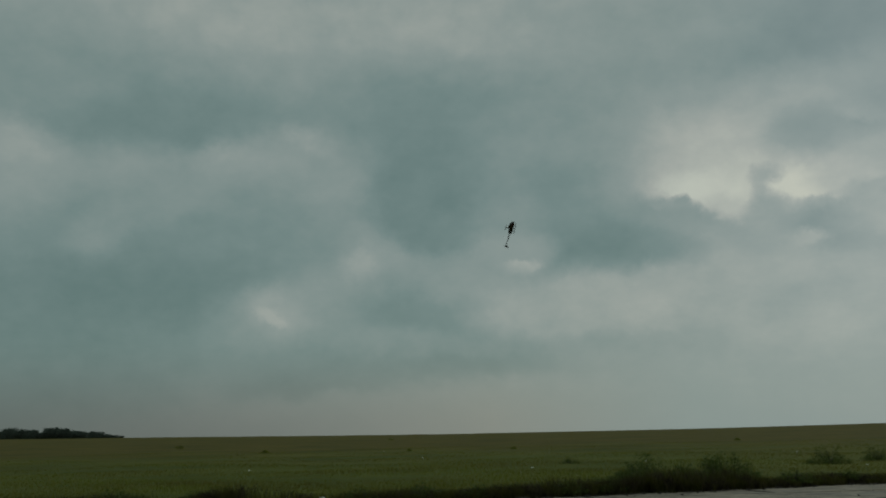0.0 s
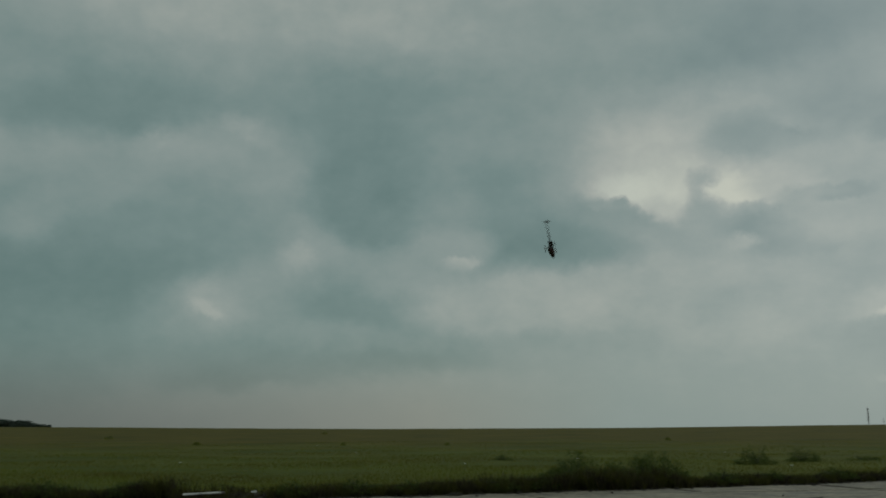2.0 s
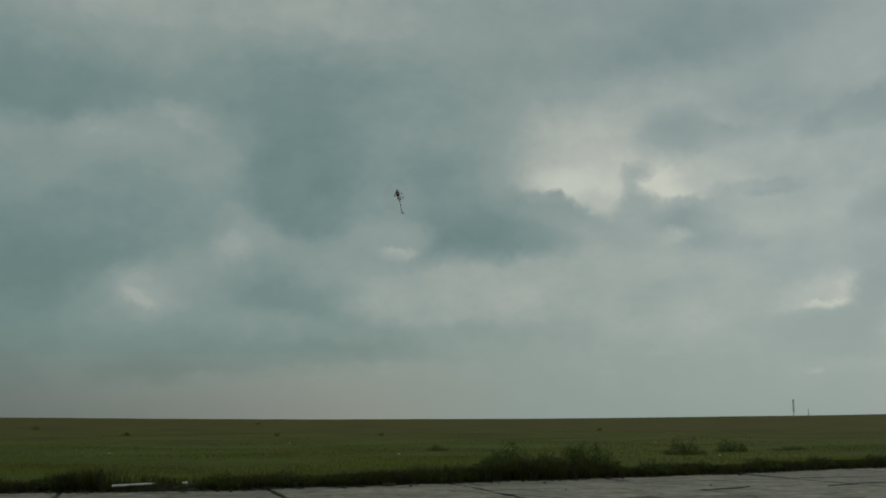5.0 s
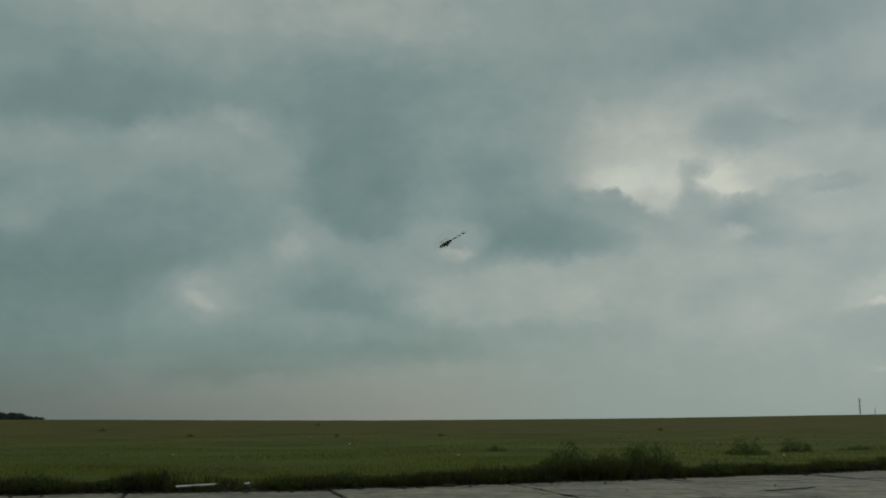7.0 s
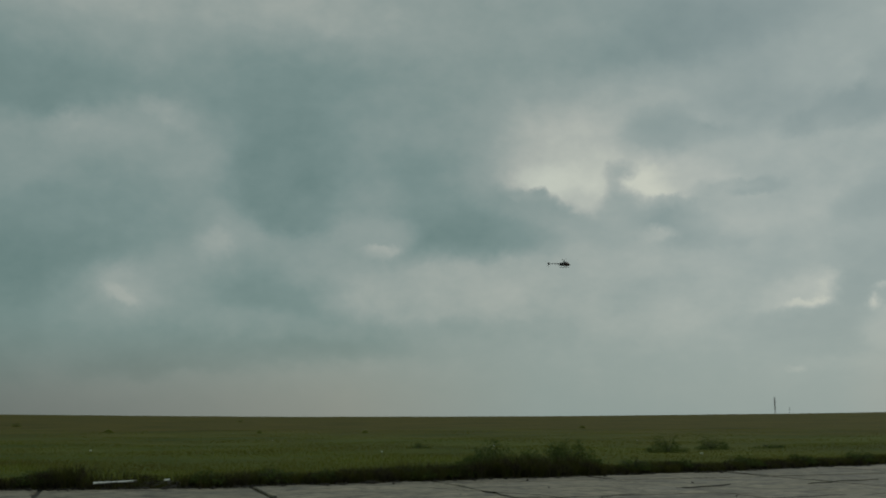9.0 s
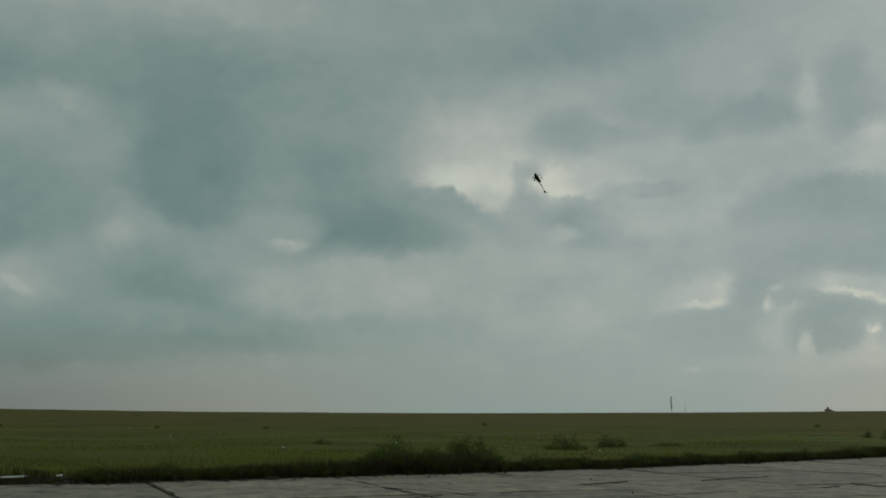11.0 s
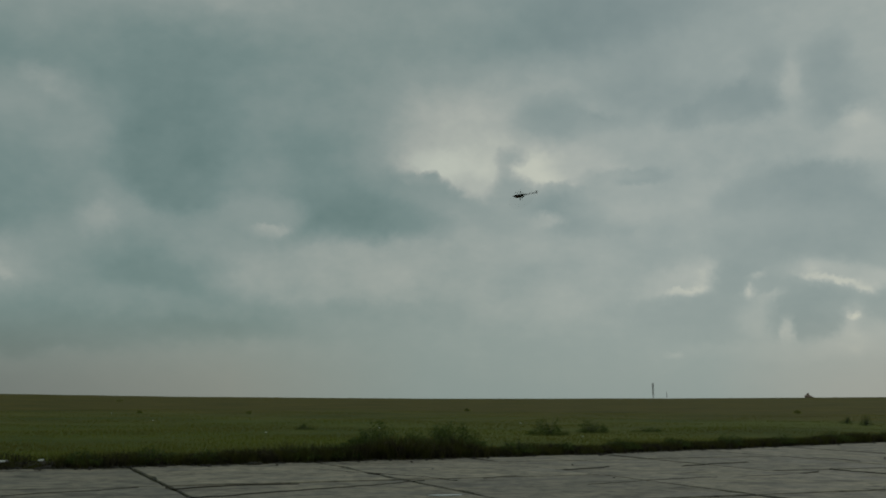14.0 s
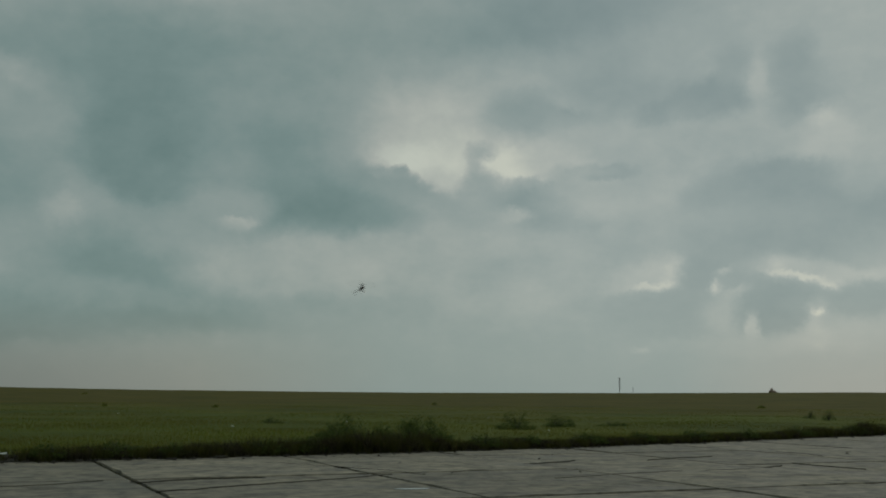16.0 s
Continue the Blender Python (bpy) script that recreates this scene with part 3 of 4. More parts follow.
def slab_mesh(seed):
    """A thick slab with chipped, uneven borders and a rounded arris."""
    rng = random.Random(seed)
    bm = bmesh.new()
    ring = []
    hx, hy, n = SLAB / 2 - 0.035, DEEP / 2 - 0.035, 9
    for k in range(4):
        for j in range(n):
            u = -1 + 2 * j / n
            x, y = [(u * hx, -hy), (hx, u * hy), (-u * hx, hy), (-hx, -u * hy)][k]
            chip = rng.uniform(0, 0.035) + (0.09 if rng.random() < 0.08 else 0)
            ring.append((x - math.copysign(chip, x) * (k in (1, 3)), y - math.copysign(chip, y) * (k in (0, 2))))
    outlines = [ring]
    if seed % 2:
        # a crack has split this one from side to side
        (x0, y0), (x1, y1) = ring[13], ring[31]
        crack = []
        for j in range(1, 16):
            u = j / 16
            crack.append((x0 + (x1 - x0) * u, y0 + (y1 - y0) * u + rng.uniform(-0.09, 0.09) + 0.5 * math.sin(3.14 * u) * math.sin(seed * 1.7 + 2 * u)))
        outlines = [ring[31:] + ring[:14] + [(x, y - 0.011) for x, y in crack],
                    ring[13:32] + [(x, y + 0.011) for x, y in reversed(crack)]]
    for piece in outlines:
        low = [bm.verts.new((x, y, -0.25)) for x, y in piece]
        mid = [bm.verts.new((x, y, -0.02)) for x, y in piece]
        top = [bm.verts.new((x * 0.997, y * 0.997, 0.0)) for x, y in piece]
        for a, b in ((low, mid), (mid, top)):
            for j in range(len(piece)):
                k = (j + 1) % len(piece)
                bm.faces.new((a[j], a[k], b[k], b[j]))
        lid = bm.faces.new(top)
        lid.normal_update()
        bmesh.ops.triangulate(bm, faces=[lid], ngon_method="EAR_CLIP")
    return mesh_of(bm, "slab", mat_concrete)


def build_apron():
    bm = bmesh.new()
    bmesh.ops.create_grid(bm, x_segments=30, y_segments=24, size=1.0, matrix=grid @ Matrix.Translation((8, -20, 0)) @ Matrix.Diagonal((62, 42, 1, 1)))
    rng = random.Random(3)
    for v in bm.verts:
        v.co.z = -0.028 + rng.uniform(-0.012, 0.012)
    bed = part("apron", bm, mat_soil)
    tagged(bed, "old concrete apron of cracked slabs with soil in the joints", "apron", kind="structure")
    meshes = [slab_mesh(s) for s in range(7)]
    for i in range(-8, 13):
        for j in range(-9, 4):
            m = grid @ pose((i + 0.5) * SLAB, (j + 0.5) * DEEP + rng.uniform(-0.02, 0.02), rng.uniform(-0.008, 0.008),
                            rng.uniform(-0.12, 0.12), rng.uniform(-0.12, 0.12), rng.uniform(-0.15, 0.15) + 180 * (rng.random() < 0.5))
            if m.translation.y > edge(m.translation.x) + DEEP * 0.7 + 2:
                continue
            ob = new("slab", rng.choice(meshes))
            ob.parent = bed
            ob.matrix_basis = m



def build_cracks():
    """Cracks across the slabs, filled with moss and soil that stands a little proud."""
    def crack(x0, y0, x1, y1, sag, wide, seed):
        rng = random.Random(seed)
        a, d = Vector((x0, y0)), Vector((x1 - x0, y1 - y0))
        n, side = max(10, int(d.length / 0.16)), Vector((-d.y, d.x)).normalized()
        bm, drift, rows = bmesh.new(), 0.0, []
        for k in range(n + 1):
            u = k / n
            drift = drift * 0.9 + rng.uniform(-0.06, 0.06)
            p = a + d * u + side * (drift + sag * math.sin(math.pi * u))
            w = wide * 0.7 * rng.uniform(0.15, 1.3) * (0.25 + 0.75 * math.sin(math.pi * min(1, max(0.04, u))) ** 0.5)
            rows.append([bm.verts.new((*(p + side * s * w / 2), z)) for s, z in ((-1, -0.03), (-0.4, 0.014), (0.4, 0.014), (1, -0.03))])
        for p, q in zip(rows, rows[1:]):
            for k in range(3):
                bm.faces.new((p[k], p[k + 1], q[k + 1], q[k]))
        bmesh.ops.recalc_face_normals(bm, faces=bm.faces)
        part("crack_filling", bm, mat_soil, bpy.data.objects["apron"])
    crack(-2.6, 17.5, 0.45, 19.5, 0.12, 0.08, 1)
    crack(1.0, 19.0, 3.3, 19.7, 0.15, 0.035, 2)
    crack(1.2, 17.4, 5.9, 19.8, -0.1, 0.08, 3)
    crack(4.3, 23.6, 6.4, 19.8, 0.1, 0.05, 4)
    crack(7.1, 20.1, 8.1, 20.8, 0.05, 0.08, 5)
    crack(8.6, 18.4, 12.1, 19.6, 0.15, 0.09, 6)
    crack(12.7, 19.7, 15.4, 20.8, -0.1, 0.07, 7)
    crack(19.1, 25.9, 19.3, 24.0, 0.1, 0.06, 8)
    crack(16.3, 21.5, 16.7, 19.4, -0.1, 0.06, 9)
    crack(20.4, 24.4, 21.6, 25.6, 0.1, 0.12, 10)
    crack(13.2, 23.0, 15.9, 24.3, 0.1, 0.05, 11)
    crack(9.6, 22.3, 11.3, 23.4, -0.1, 0.045, 12)


build_apron()
build_cracks()

# ---------------------------------------------------------------- grass
def scatter(n, r0, r1, power, seed, az0=-24, az1=47):
    """Points of the meadow between two distances, denser towards the near one."""
    rng = np.random.default_rng(seed)
    az = np.radians(rng.uniform(az0, az1, n))
    r = r0 * (r1 / r0) ** (rng.uniform(0, 1, n) ** power)
    x, y = r * np.sin(az), r * np.cos(az)
    keep = y > edge(x) + 0.25
    x, y = x[keep], y[keep]
    return np.stack([x, y, land(x, y) - 0.03], 1), np.hypot(x, y), rng


def clumps(x, y, size):
    """A slow pattern of taller and shorter growth, 0 to 1."""
    return 0.5 + 0.25 * np.sin(x / size + 1.7 * np.sin(y / size * 0.7)) + 0.25 * np.sin(y / size * 1.3 + 2.1 * np.sin(x / size * 0.6 + 2))


def build_grass():
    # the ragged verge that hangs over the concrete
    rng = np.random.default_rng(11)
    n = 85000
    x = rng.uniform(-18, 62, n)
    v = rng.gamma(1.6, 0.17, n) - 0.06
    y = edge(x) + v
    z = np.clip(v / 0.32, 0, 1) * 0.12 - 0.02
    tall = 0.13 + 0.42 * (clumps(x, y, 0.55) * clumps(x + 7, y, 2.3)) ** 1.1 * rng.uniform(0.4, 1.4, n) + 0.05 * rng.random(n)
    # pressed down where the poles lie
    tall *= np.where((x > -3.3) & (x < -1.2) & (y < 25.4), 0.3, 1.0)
    ob = blades_mesh("verge_grass", np.stack([x, y, z], 1), tall, rng.uniform(0.01, 0.022, n), mat_shaded_verge_blades, 0.7, 12)
    tagged(ob, "ragged grass and weeds hanging over the concrete edge, darkened for shade", "grass", kind="stuff")
    # the meadow turns from green to olive with distance, patch by patch
    base, r, rng = scatter(150000, 25, 115, 1.15, 21)
    x, y = base[:, 0], base[:, 1]
    tall = 0.05 + 0.11 * clumps(x, y, 2.2) * rng.uniform(0.5, 1.3, len(r)) + 0.08 * np.exp(-(y - edge(x)) / 1.2)
    tall *= np.where((x > -3.3) & (x < -1.2) & (y < 25.7), 0.3, 1.0)
    tall *= np.interp(r, [45, 80], [1.0, 0.6])
    wide = rng.uniform(0.4, 1.0, len(r)) * np.maximum(0.026, 0.0006 * r)
    dry = rng.random(len(r)) < np.interp(r, [30, 85], [0.1, 0.9]) + 0.5 * (clumps(x, y, 5.0) - 0.5)
    ob = blades_mesh("meadow_grass", base[~dry], tall[~dry], wide[~dry], mat_meadow_blades, 0.8, 22)
    tagged(ob, "green meadow grass with straw-coloured tips", "grass", kind="stuff")
    ob = blades_mesh("dry_grass", base[dry], tall[dry], wide[dry], mat_far_blades, 0.8, 32)
    tagged(ob, "olive-brown dry grass farther out on the meadow", "grass", kind="stuff")
    # grass in the wide joint and along other joints
    rng = np.random.default_rng(41)
    pts = []
    for i, keep in ((0, 1.0), (1, 0.25), (2, 0.3), (3, 0.2), (4, 0.3)):
        for k in range(int(500 * keep)):
            p = grid @ Vector((i * SLAB + rng.normal(0, 0.015), rng.uniform(-10, 6.5), -0.03))
            if p.y < edge(p.x):
                pts.append(p)
    pts = np.array([tuple(p) for p in pts])
    ob = blades_mesh("joint_grass", pts, rng.uniform(0.012, 0.045, len(pts)), rng.uniform(0.006, 0.014, len(pts)), mat_shaded_verge_blades, 0.9, 42)
    tagged(ob, "short grass and moss growing in the slab joints", "grass", kind="stuff")


build_grass()


# ---------------------------------------------------------------- bushes and weeds
def build_bush(wide, high, seed, leaves, leaf=1.0, mat=None):
    """Stems that fan out from the root, and leaves along them."""
    rng = random.Random(seed)
    bush = new("bush")
    stems, tips = bmesh.new(), []
    for k in range(16):
        a, out = rng.uniform(0, 6.283), rng.uniform(0.1, 1) ** 0.7
        tip = Vector((math.cos(a) * out * wide / 2, math.sin(a) * out * wide / 2, high * rng.uniform(0.55, 1.0) * (1 - 0.45 * out * out)))
        mid = tip * 0.5 + Vector((0, 0, high * 0.12))
        rod(stems, (0, 0, -0.05), mid, 0.012, 0.008, 5)
        rod(stems, mid, tip, 0.008, 0.003, 5)
        tips.append((mid, tip))
    part("stalk", stems, mat_stem, bush)
    fol, shoots = bmesh.new(), []
    for k in range(46):
        a, out = rng.uniform(0, 6.283), rng.random() ** 0.6
        grow = (1 - 0.75 * out ** 2) * rng.uniform(0.55, 1.1)
        shoots.append((math.cos(a) * out * wide / 2, math.sin(a) * out * wide / 2, max(0.12 * high, high * grow)))
    for k in range(leaves):
        # upright leafy shoots of uneven length, thick at the foot and open at the top
        sx, sy, top = shoots[rng.randrange(len(shoots))]
        up = rng.random() ** 1.25
        spread = (0.02 + 0.05 * (1 - up)) * (0.5 + wide)
        p = Vector((sx * (1 + 0.12 * up) + rng.gauss(0, spread), sy * (1 + 0.12 * up) + rng.gauss(0, spread), 0.01 + up * top))
        s = rng.uniform(0.016, 0.04) * leaf
        m = Matrix.Translation(p) @ Euler([rng.uniform(-1.2, 1.2), rng.uniform(-1.2, 1.2), rng.uniform(0, 6.28)]).to_matrix().to_4x4()
        q = [fol.verts.new(m @ Vector(c)) for c in ((-s, 0, 0), (0, -s * 0.4, s * 0.15), (s, 0, -s * 0.2), (0, s * 0.4, s * 0.15))]
        fol.faces.new(q)
    part("foliage", fol, mat or mat_leaves, bush)
    return bush


def place_bushes():
    def at(x, y, wide, high, seed, leaves, label, leaf=1.0, mat=None):
        b = build_bush(wide, high, seed, leaves, leaf, mat)
        b.matrix_basis = pose(x, y, float(land(x, y)) - 0.03, 0, 0, seed * 40)
        tagged(b, label, "bush", "bushes on the meadow")
        return b
    at(6.8, 28.1, 1.7, 0.92, 1, 6500, "dense dark green bush leaning over the concrete edge")
    at(8.0, 28.5, 1.3, 0.62, 2, 3000, "low dark bush beside the larger one at the verge")
    at(9.2, 28.9, 1.8, 0.86, 3, 6500, "broad dark green bush at the grass verge")
    at(17.3, 40.9, 1.5, 0.85, 4, 2600, "rounded dark bush standing alone in the meadow")
    at(20.5, 43.5, 1.3, 0.7, 5, 2000, "small rounded bush in the meadow grass")
    at(8.2, 47.7, 0.9, 0.3, 6, 500, "small dark green shrub in the meadow")
    at(23.4, 43.6, 1.5, 0.26, 7, 700, "low spreading weed patch in the meadow")
    at(42.8, 52.9, 0.7, 0.75, 8, 600, "upright dark weed standing above the grass")
    at(44.3, 56.5, 0.8, 0.6, 9, 500, "rounded weed in the far meadow")
    at(50.5, 55.5, 0.9, 0.6, 10, 500, "dark weed clump in the far meadow")
    for k, (x, w, h) in enumerate(((-6.2, 1.3, 0.4), (-4.4, 1.0, 0.34), (-0.6, 0.9, 0.3), (0.9, 1.1, 0.38), (2.1, 0.8, 0.3), (4.4, 1.0, 0.32), (5.5, 1.1, 0.42), (10.9, 1.0, 0.36),
                                   (12.6, 0.8, 0.28), (14.8, 1.1, 0.34), (17.2, 0.9, 0.3), (19.8, 1.2, 0.38), (23.0, 1.0, 0.34), (26.4, 1.3, 0.4), (30.0, 1.2, 0.36))):
        at(x, float(edge(x)) + 0.36, w, h, 60 + k, int(1100 * w), "low dark weeds crowding the concrete edge")
    # far tufts: bearing, distance, width
    for k, (az, r, w) in enumerate(((-10.9, 145, 2.0), (-6.5, 98, 1.2), (0.2, 220, 2.4), (1.2, 94, 0.8), (6.8, 91, 0.7), (35.7, 120, 1.4), (18.5, 120, 1.0))):
        x, y = r * math.sin(radians(az)), r * math.cos(radians(az))
        at(x, y, w * 0.6, 0.25 * w + 0.1, 20 + k, 420, "small dark tuft far out in the grass", 2.0, mat_tuft_leaves)


place_bushes()


def build_flowers():
    """White umbels and yellow heads, a few in the grass."""
    rng = random.Random(8)
    for k in range(9):
        az, r = rng.uniform(-12, 40), rng.uniform(30, 75)
        x, y = r * math.sin(radians(az)), r * math.cos(radians(az))
        if y < edge(x) + 1.2:
            continue
        f = new("meadow_flower")
        h = rng.uniform(0.28, 0.42)
        part("stem", rod(bmesh.new(), (0, 0, 0), (0.02, 0.01, h), 0.004, 0.003, 5), mat_stem, f)
        bm = bmesh.new()
        for j in range(7):
            a = j * 0.9
            bmesh.ops.create_icosphere(bm, subdivisions=1, radius=0.011, matrix=Matrix.Translation((0.02 + 0.03 * math.cos(a), 0.01 + 0.03 * math.sin(a), h + 0.01 * (j % 2))))
        part("flower_head", bm, mat_flower, f)
        f.matrix_basis = pose(x, y, float(land(x, y)) - 0.02)
        tagged(f, "white flower head on a thin stem in the meadow", "flower", "meadow flowers")


build_flowers()


# ---------------------------------------------------------------- the far wood
def build_tree(seed):
    rng = random.Random(seed)
    tree = new("tree")
    bm = bmesh.new()
    rod(bm, (0, 0, -0.6), (0.1, 0, 4.5), 0.28, 0.16, 7)
    limbs = []
    for k in range(7):
        a = k * 2.4 + rng.uniform(-0.3, 0.3)
        s = (0.06, 0, 2.2 + k * 0.4)
        e = (math.cos(a) * rng.uniform(1.2, 2.4), math.sin(a) * rng.uniform(1.2, 2.4), 4.2 + k * 0.75 + rng.uniform(-0.4, 0.4))
        rod(bm, s, e, 0.1, 0.04, 5)
        limbs.append(e)
    part("trunk", bm, mat_bark, tree)
    bm = bmesh.new()
    for e in limbs + [(0, 0, 8.2), (0.3, 0.2, 6.5), (0.9, 0.4, 1.2), (-1.0, -0.3, 1.6), (0.2, -0.9, 2.6), (0, 1, 3.0)]:
        for j in range(70):
            p = Vector(e) + Vector([rng.gauss(0, 1.0), rng.gauss(0, 1.0), rng.gauss(0, 0.75)])
            s = rng.uniform(0.25, 0.6)
            m = Matrix.Translation(p) @ Euler([rng.uniform(0, 6.28) for _ in range(3)]).to_matrix().to_4x4()
            bm.faces.new([bm.verts.new(m @ Vector(c)) for c in ((-s, 0, 0), (0, -s * 0.6, 0.1), (s, 0, 0), (0, s * 0.6, -0.1))])
    part("crown", bm, mat_hazed_wood_leaves, tree)
    return tagged(tree, "leafy tree of the far wood on the skyline", "tree", "trees of the far wood")


def build_wood():
    rng = random.Random(5)
    kinds = [build_tree(s) for s in (1, 2, 3)]
    first = list(kinds)
    for k in range(110):
        az = -27 + 13.2 * (k / 109) + rng.uniform(-0.08, 0.08)
        r = 760 + rng.uniform(-40, 60)
        top = float(np.interp(az, [-27, -19, -16.2, -14.6, -13.5], [0.72, 0.72, 0.64, 0.4, 0.22]))
        x, y = r * math.sin(radians(az)), r * math.cos(radians(az))
        z = float(land(x, y)) - 0.4
        scale = max(0.2, (1.6 + r * math.tan(radians(top)) - z) / 9.4) * rng.choice((0.6, 0.7, 0.75, 0.82, 0.98))
        m = pose(x, y, z, 0, 0, rng.uniform(0, 360))
        t = first.pop() if first else copy_thing(rng.choice(kinds), m)
        t.matrix_basis = m @ Matrix.Diagonal((scale * 1.6 + 0.2, scale * 1.6 + 0.2, scale, 1))


build_wood()


# ---------------------------------------------------------------- masts and hut on the skyline
def build_mast(az, r, top, wide, label, panels):
    x, y = r * math.sin(radians(az)), r * math.cos(radians(az))
    z0 = float(land(x, y)) - 0.3
    h = 1.6 + r * math.tan(radians(top)) - z0
    mast = new("radio_mast")
    legs = [(math.cos(a) * wide, math.sin(a) * wide) for a in (0.5, 2.594, 4.689)]
    for lx, ly in legs:
        part("leg", rod(bmesh.new(), (lx, ly, 0), (lx * 0.55, ly * 0.55, h), 0.16, 0.1, 6), mat_steel, mast)
    n = int(h / 2.2)
    for k in range(n):
        for i in range(3):
            (ax, ay), (bx, by) = legs[i], legs[(i + 1) % 3]
            f0, f1 = 1 - 0.45 * k / n, 1 - 0.45 * (k + 1) / n
            part("brace", rod(bmesh.new(), (ax * f0, ay * f0, h * k / n), (bx * f1, by * f1, h * (k + 1) / n), 0.07, sides=5), mat_steel, mast)
    part("lightning_rod", rod(bmesh.new(), (0, 0, h - 0.5), (0, 0, h + 1.5), 0.08, 0.04, 6), mat_steel, mast)
    for k in range(panels):
        a = k * 2.094
        zz = h * (0.94 - 0.11 * (k // 3))
        part("antenna_panel", box(bmesh.new(), (math.cos(a) * wide * 1.1, math.sin(a) * wide * 1.1, zz), (0.5, 0.5, 2.3), bevel=0.06), mat_steel, mast)
    mast.matrix_basis = pose(x, y, z0)
    return tagged(mast, label, "mast")


build_mast(28.45, 1700, 0.89, 0.85, "tall steel lattice radio mast with antenna panels on the horizon", 18)
build_mast(29.16, 1700, 0.39, 0.5, "short thin lattice mast beside the tall one", 0)


def build_hut():
    az, r = 36.3, 650
    x, y = r * math.sin(radians(az)), r * math.cos(radians(az))
    z = float(land(x, y)) - 0.3
    hut = new("airfield_hut")
    part("wall", box(bmesh.new(), (-0.6, 0, 1.1), (4.2, 4.0, 2.2), bevel=0.05), mat_wall, hut)
    bm = bmesh.new()
    for s in (-1, 1):
        box(bm, (0, 0, 0), (4.5, 2.3, 0.12), pose(-0.6, s * 1.1, 2.55, -s * 18, 0, 0))
    part("roof", bm, mat_roof, hut, "rusty sheet roof")
    part("lookout", box(bmesh.new(), (-0.6, 0, 3.2), (1.9, 1.6, 1.3), bevel=0.05), mat_wall, hut)
    bm = bmesh.new()
    bmesh.ops.create_cone(bm, cap_ends=True, segments=4, radius1=1.5, radius2=0.2, depth=0.8, matrix=pose(-0.6, 0, 4.25, 0, 0, 45))
    part("lookout_roof", bm, mat_roof, hut)
    for k in (-1.9, 0.8):
        w = part("window", box(bmesh.new(), (k, -2.02, 1.4), (0.9, 0.08, 0.8), bevel=0.02), mat_dark_glass, hut)
        part("sill", box(bmesh.new(), (k, -2.08, 0.96), (1.0, 0.16, 0.06)), mat_wall, w)
    part("door", box(bmesh.new(), (-0.6, -2.02, 1.0), (0.9, 0.08, 1.95), bevel=0.02), mat_roof, hut)
    # a lean-to whose roof slopes down to the ground on one side
    bm = bmesh.new()
    f = [[bm.verts.new((px, py, pz)) for px, pz in ((1.5, 0), (5.6, 0), (5.6, 0.7), (1.5, 2.5))] for py in (-1.7, 1.7)]
    bm.faces.new(f[0])
    bm.faces.new(list(reversed(f[1])))
    for k in range(4):
        j = (k + 1) % 4
        bm.faces.new((f[0][k], f[1][k], f[1][j], f[0][j]))
    bmesh.ops.recalc_face_normals(bm, faces=bm.faces)
    part("lean_to", bm, mat_wall, hut)
    part("lean_to_roof", box(bmesh.new(), (0, 0, 0), (4.7, 3.7, 0.1), pose(3.6, 0, 1.68, 0, 23.7, 0)), mat_roof, hut)
    hut.matrix_basis = pose(x, y, z - 0.5, 0, 0, -az) @ Matrix.Diagonal((0.82, 0.82, 0.82, 1))
    return tagged(hut, "small brown airfield hut with a lookout on its roof", "hut")


build_hut()


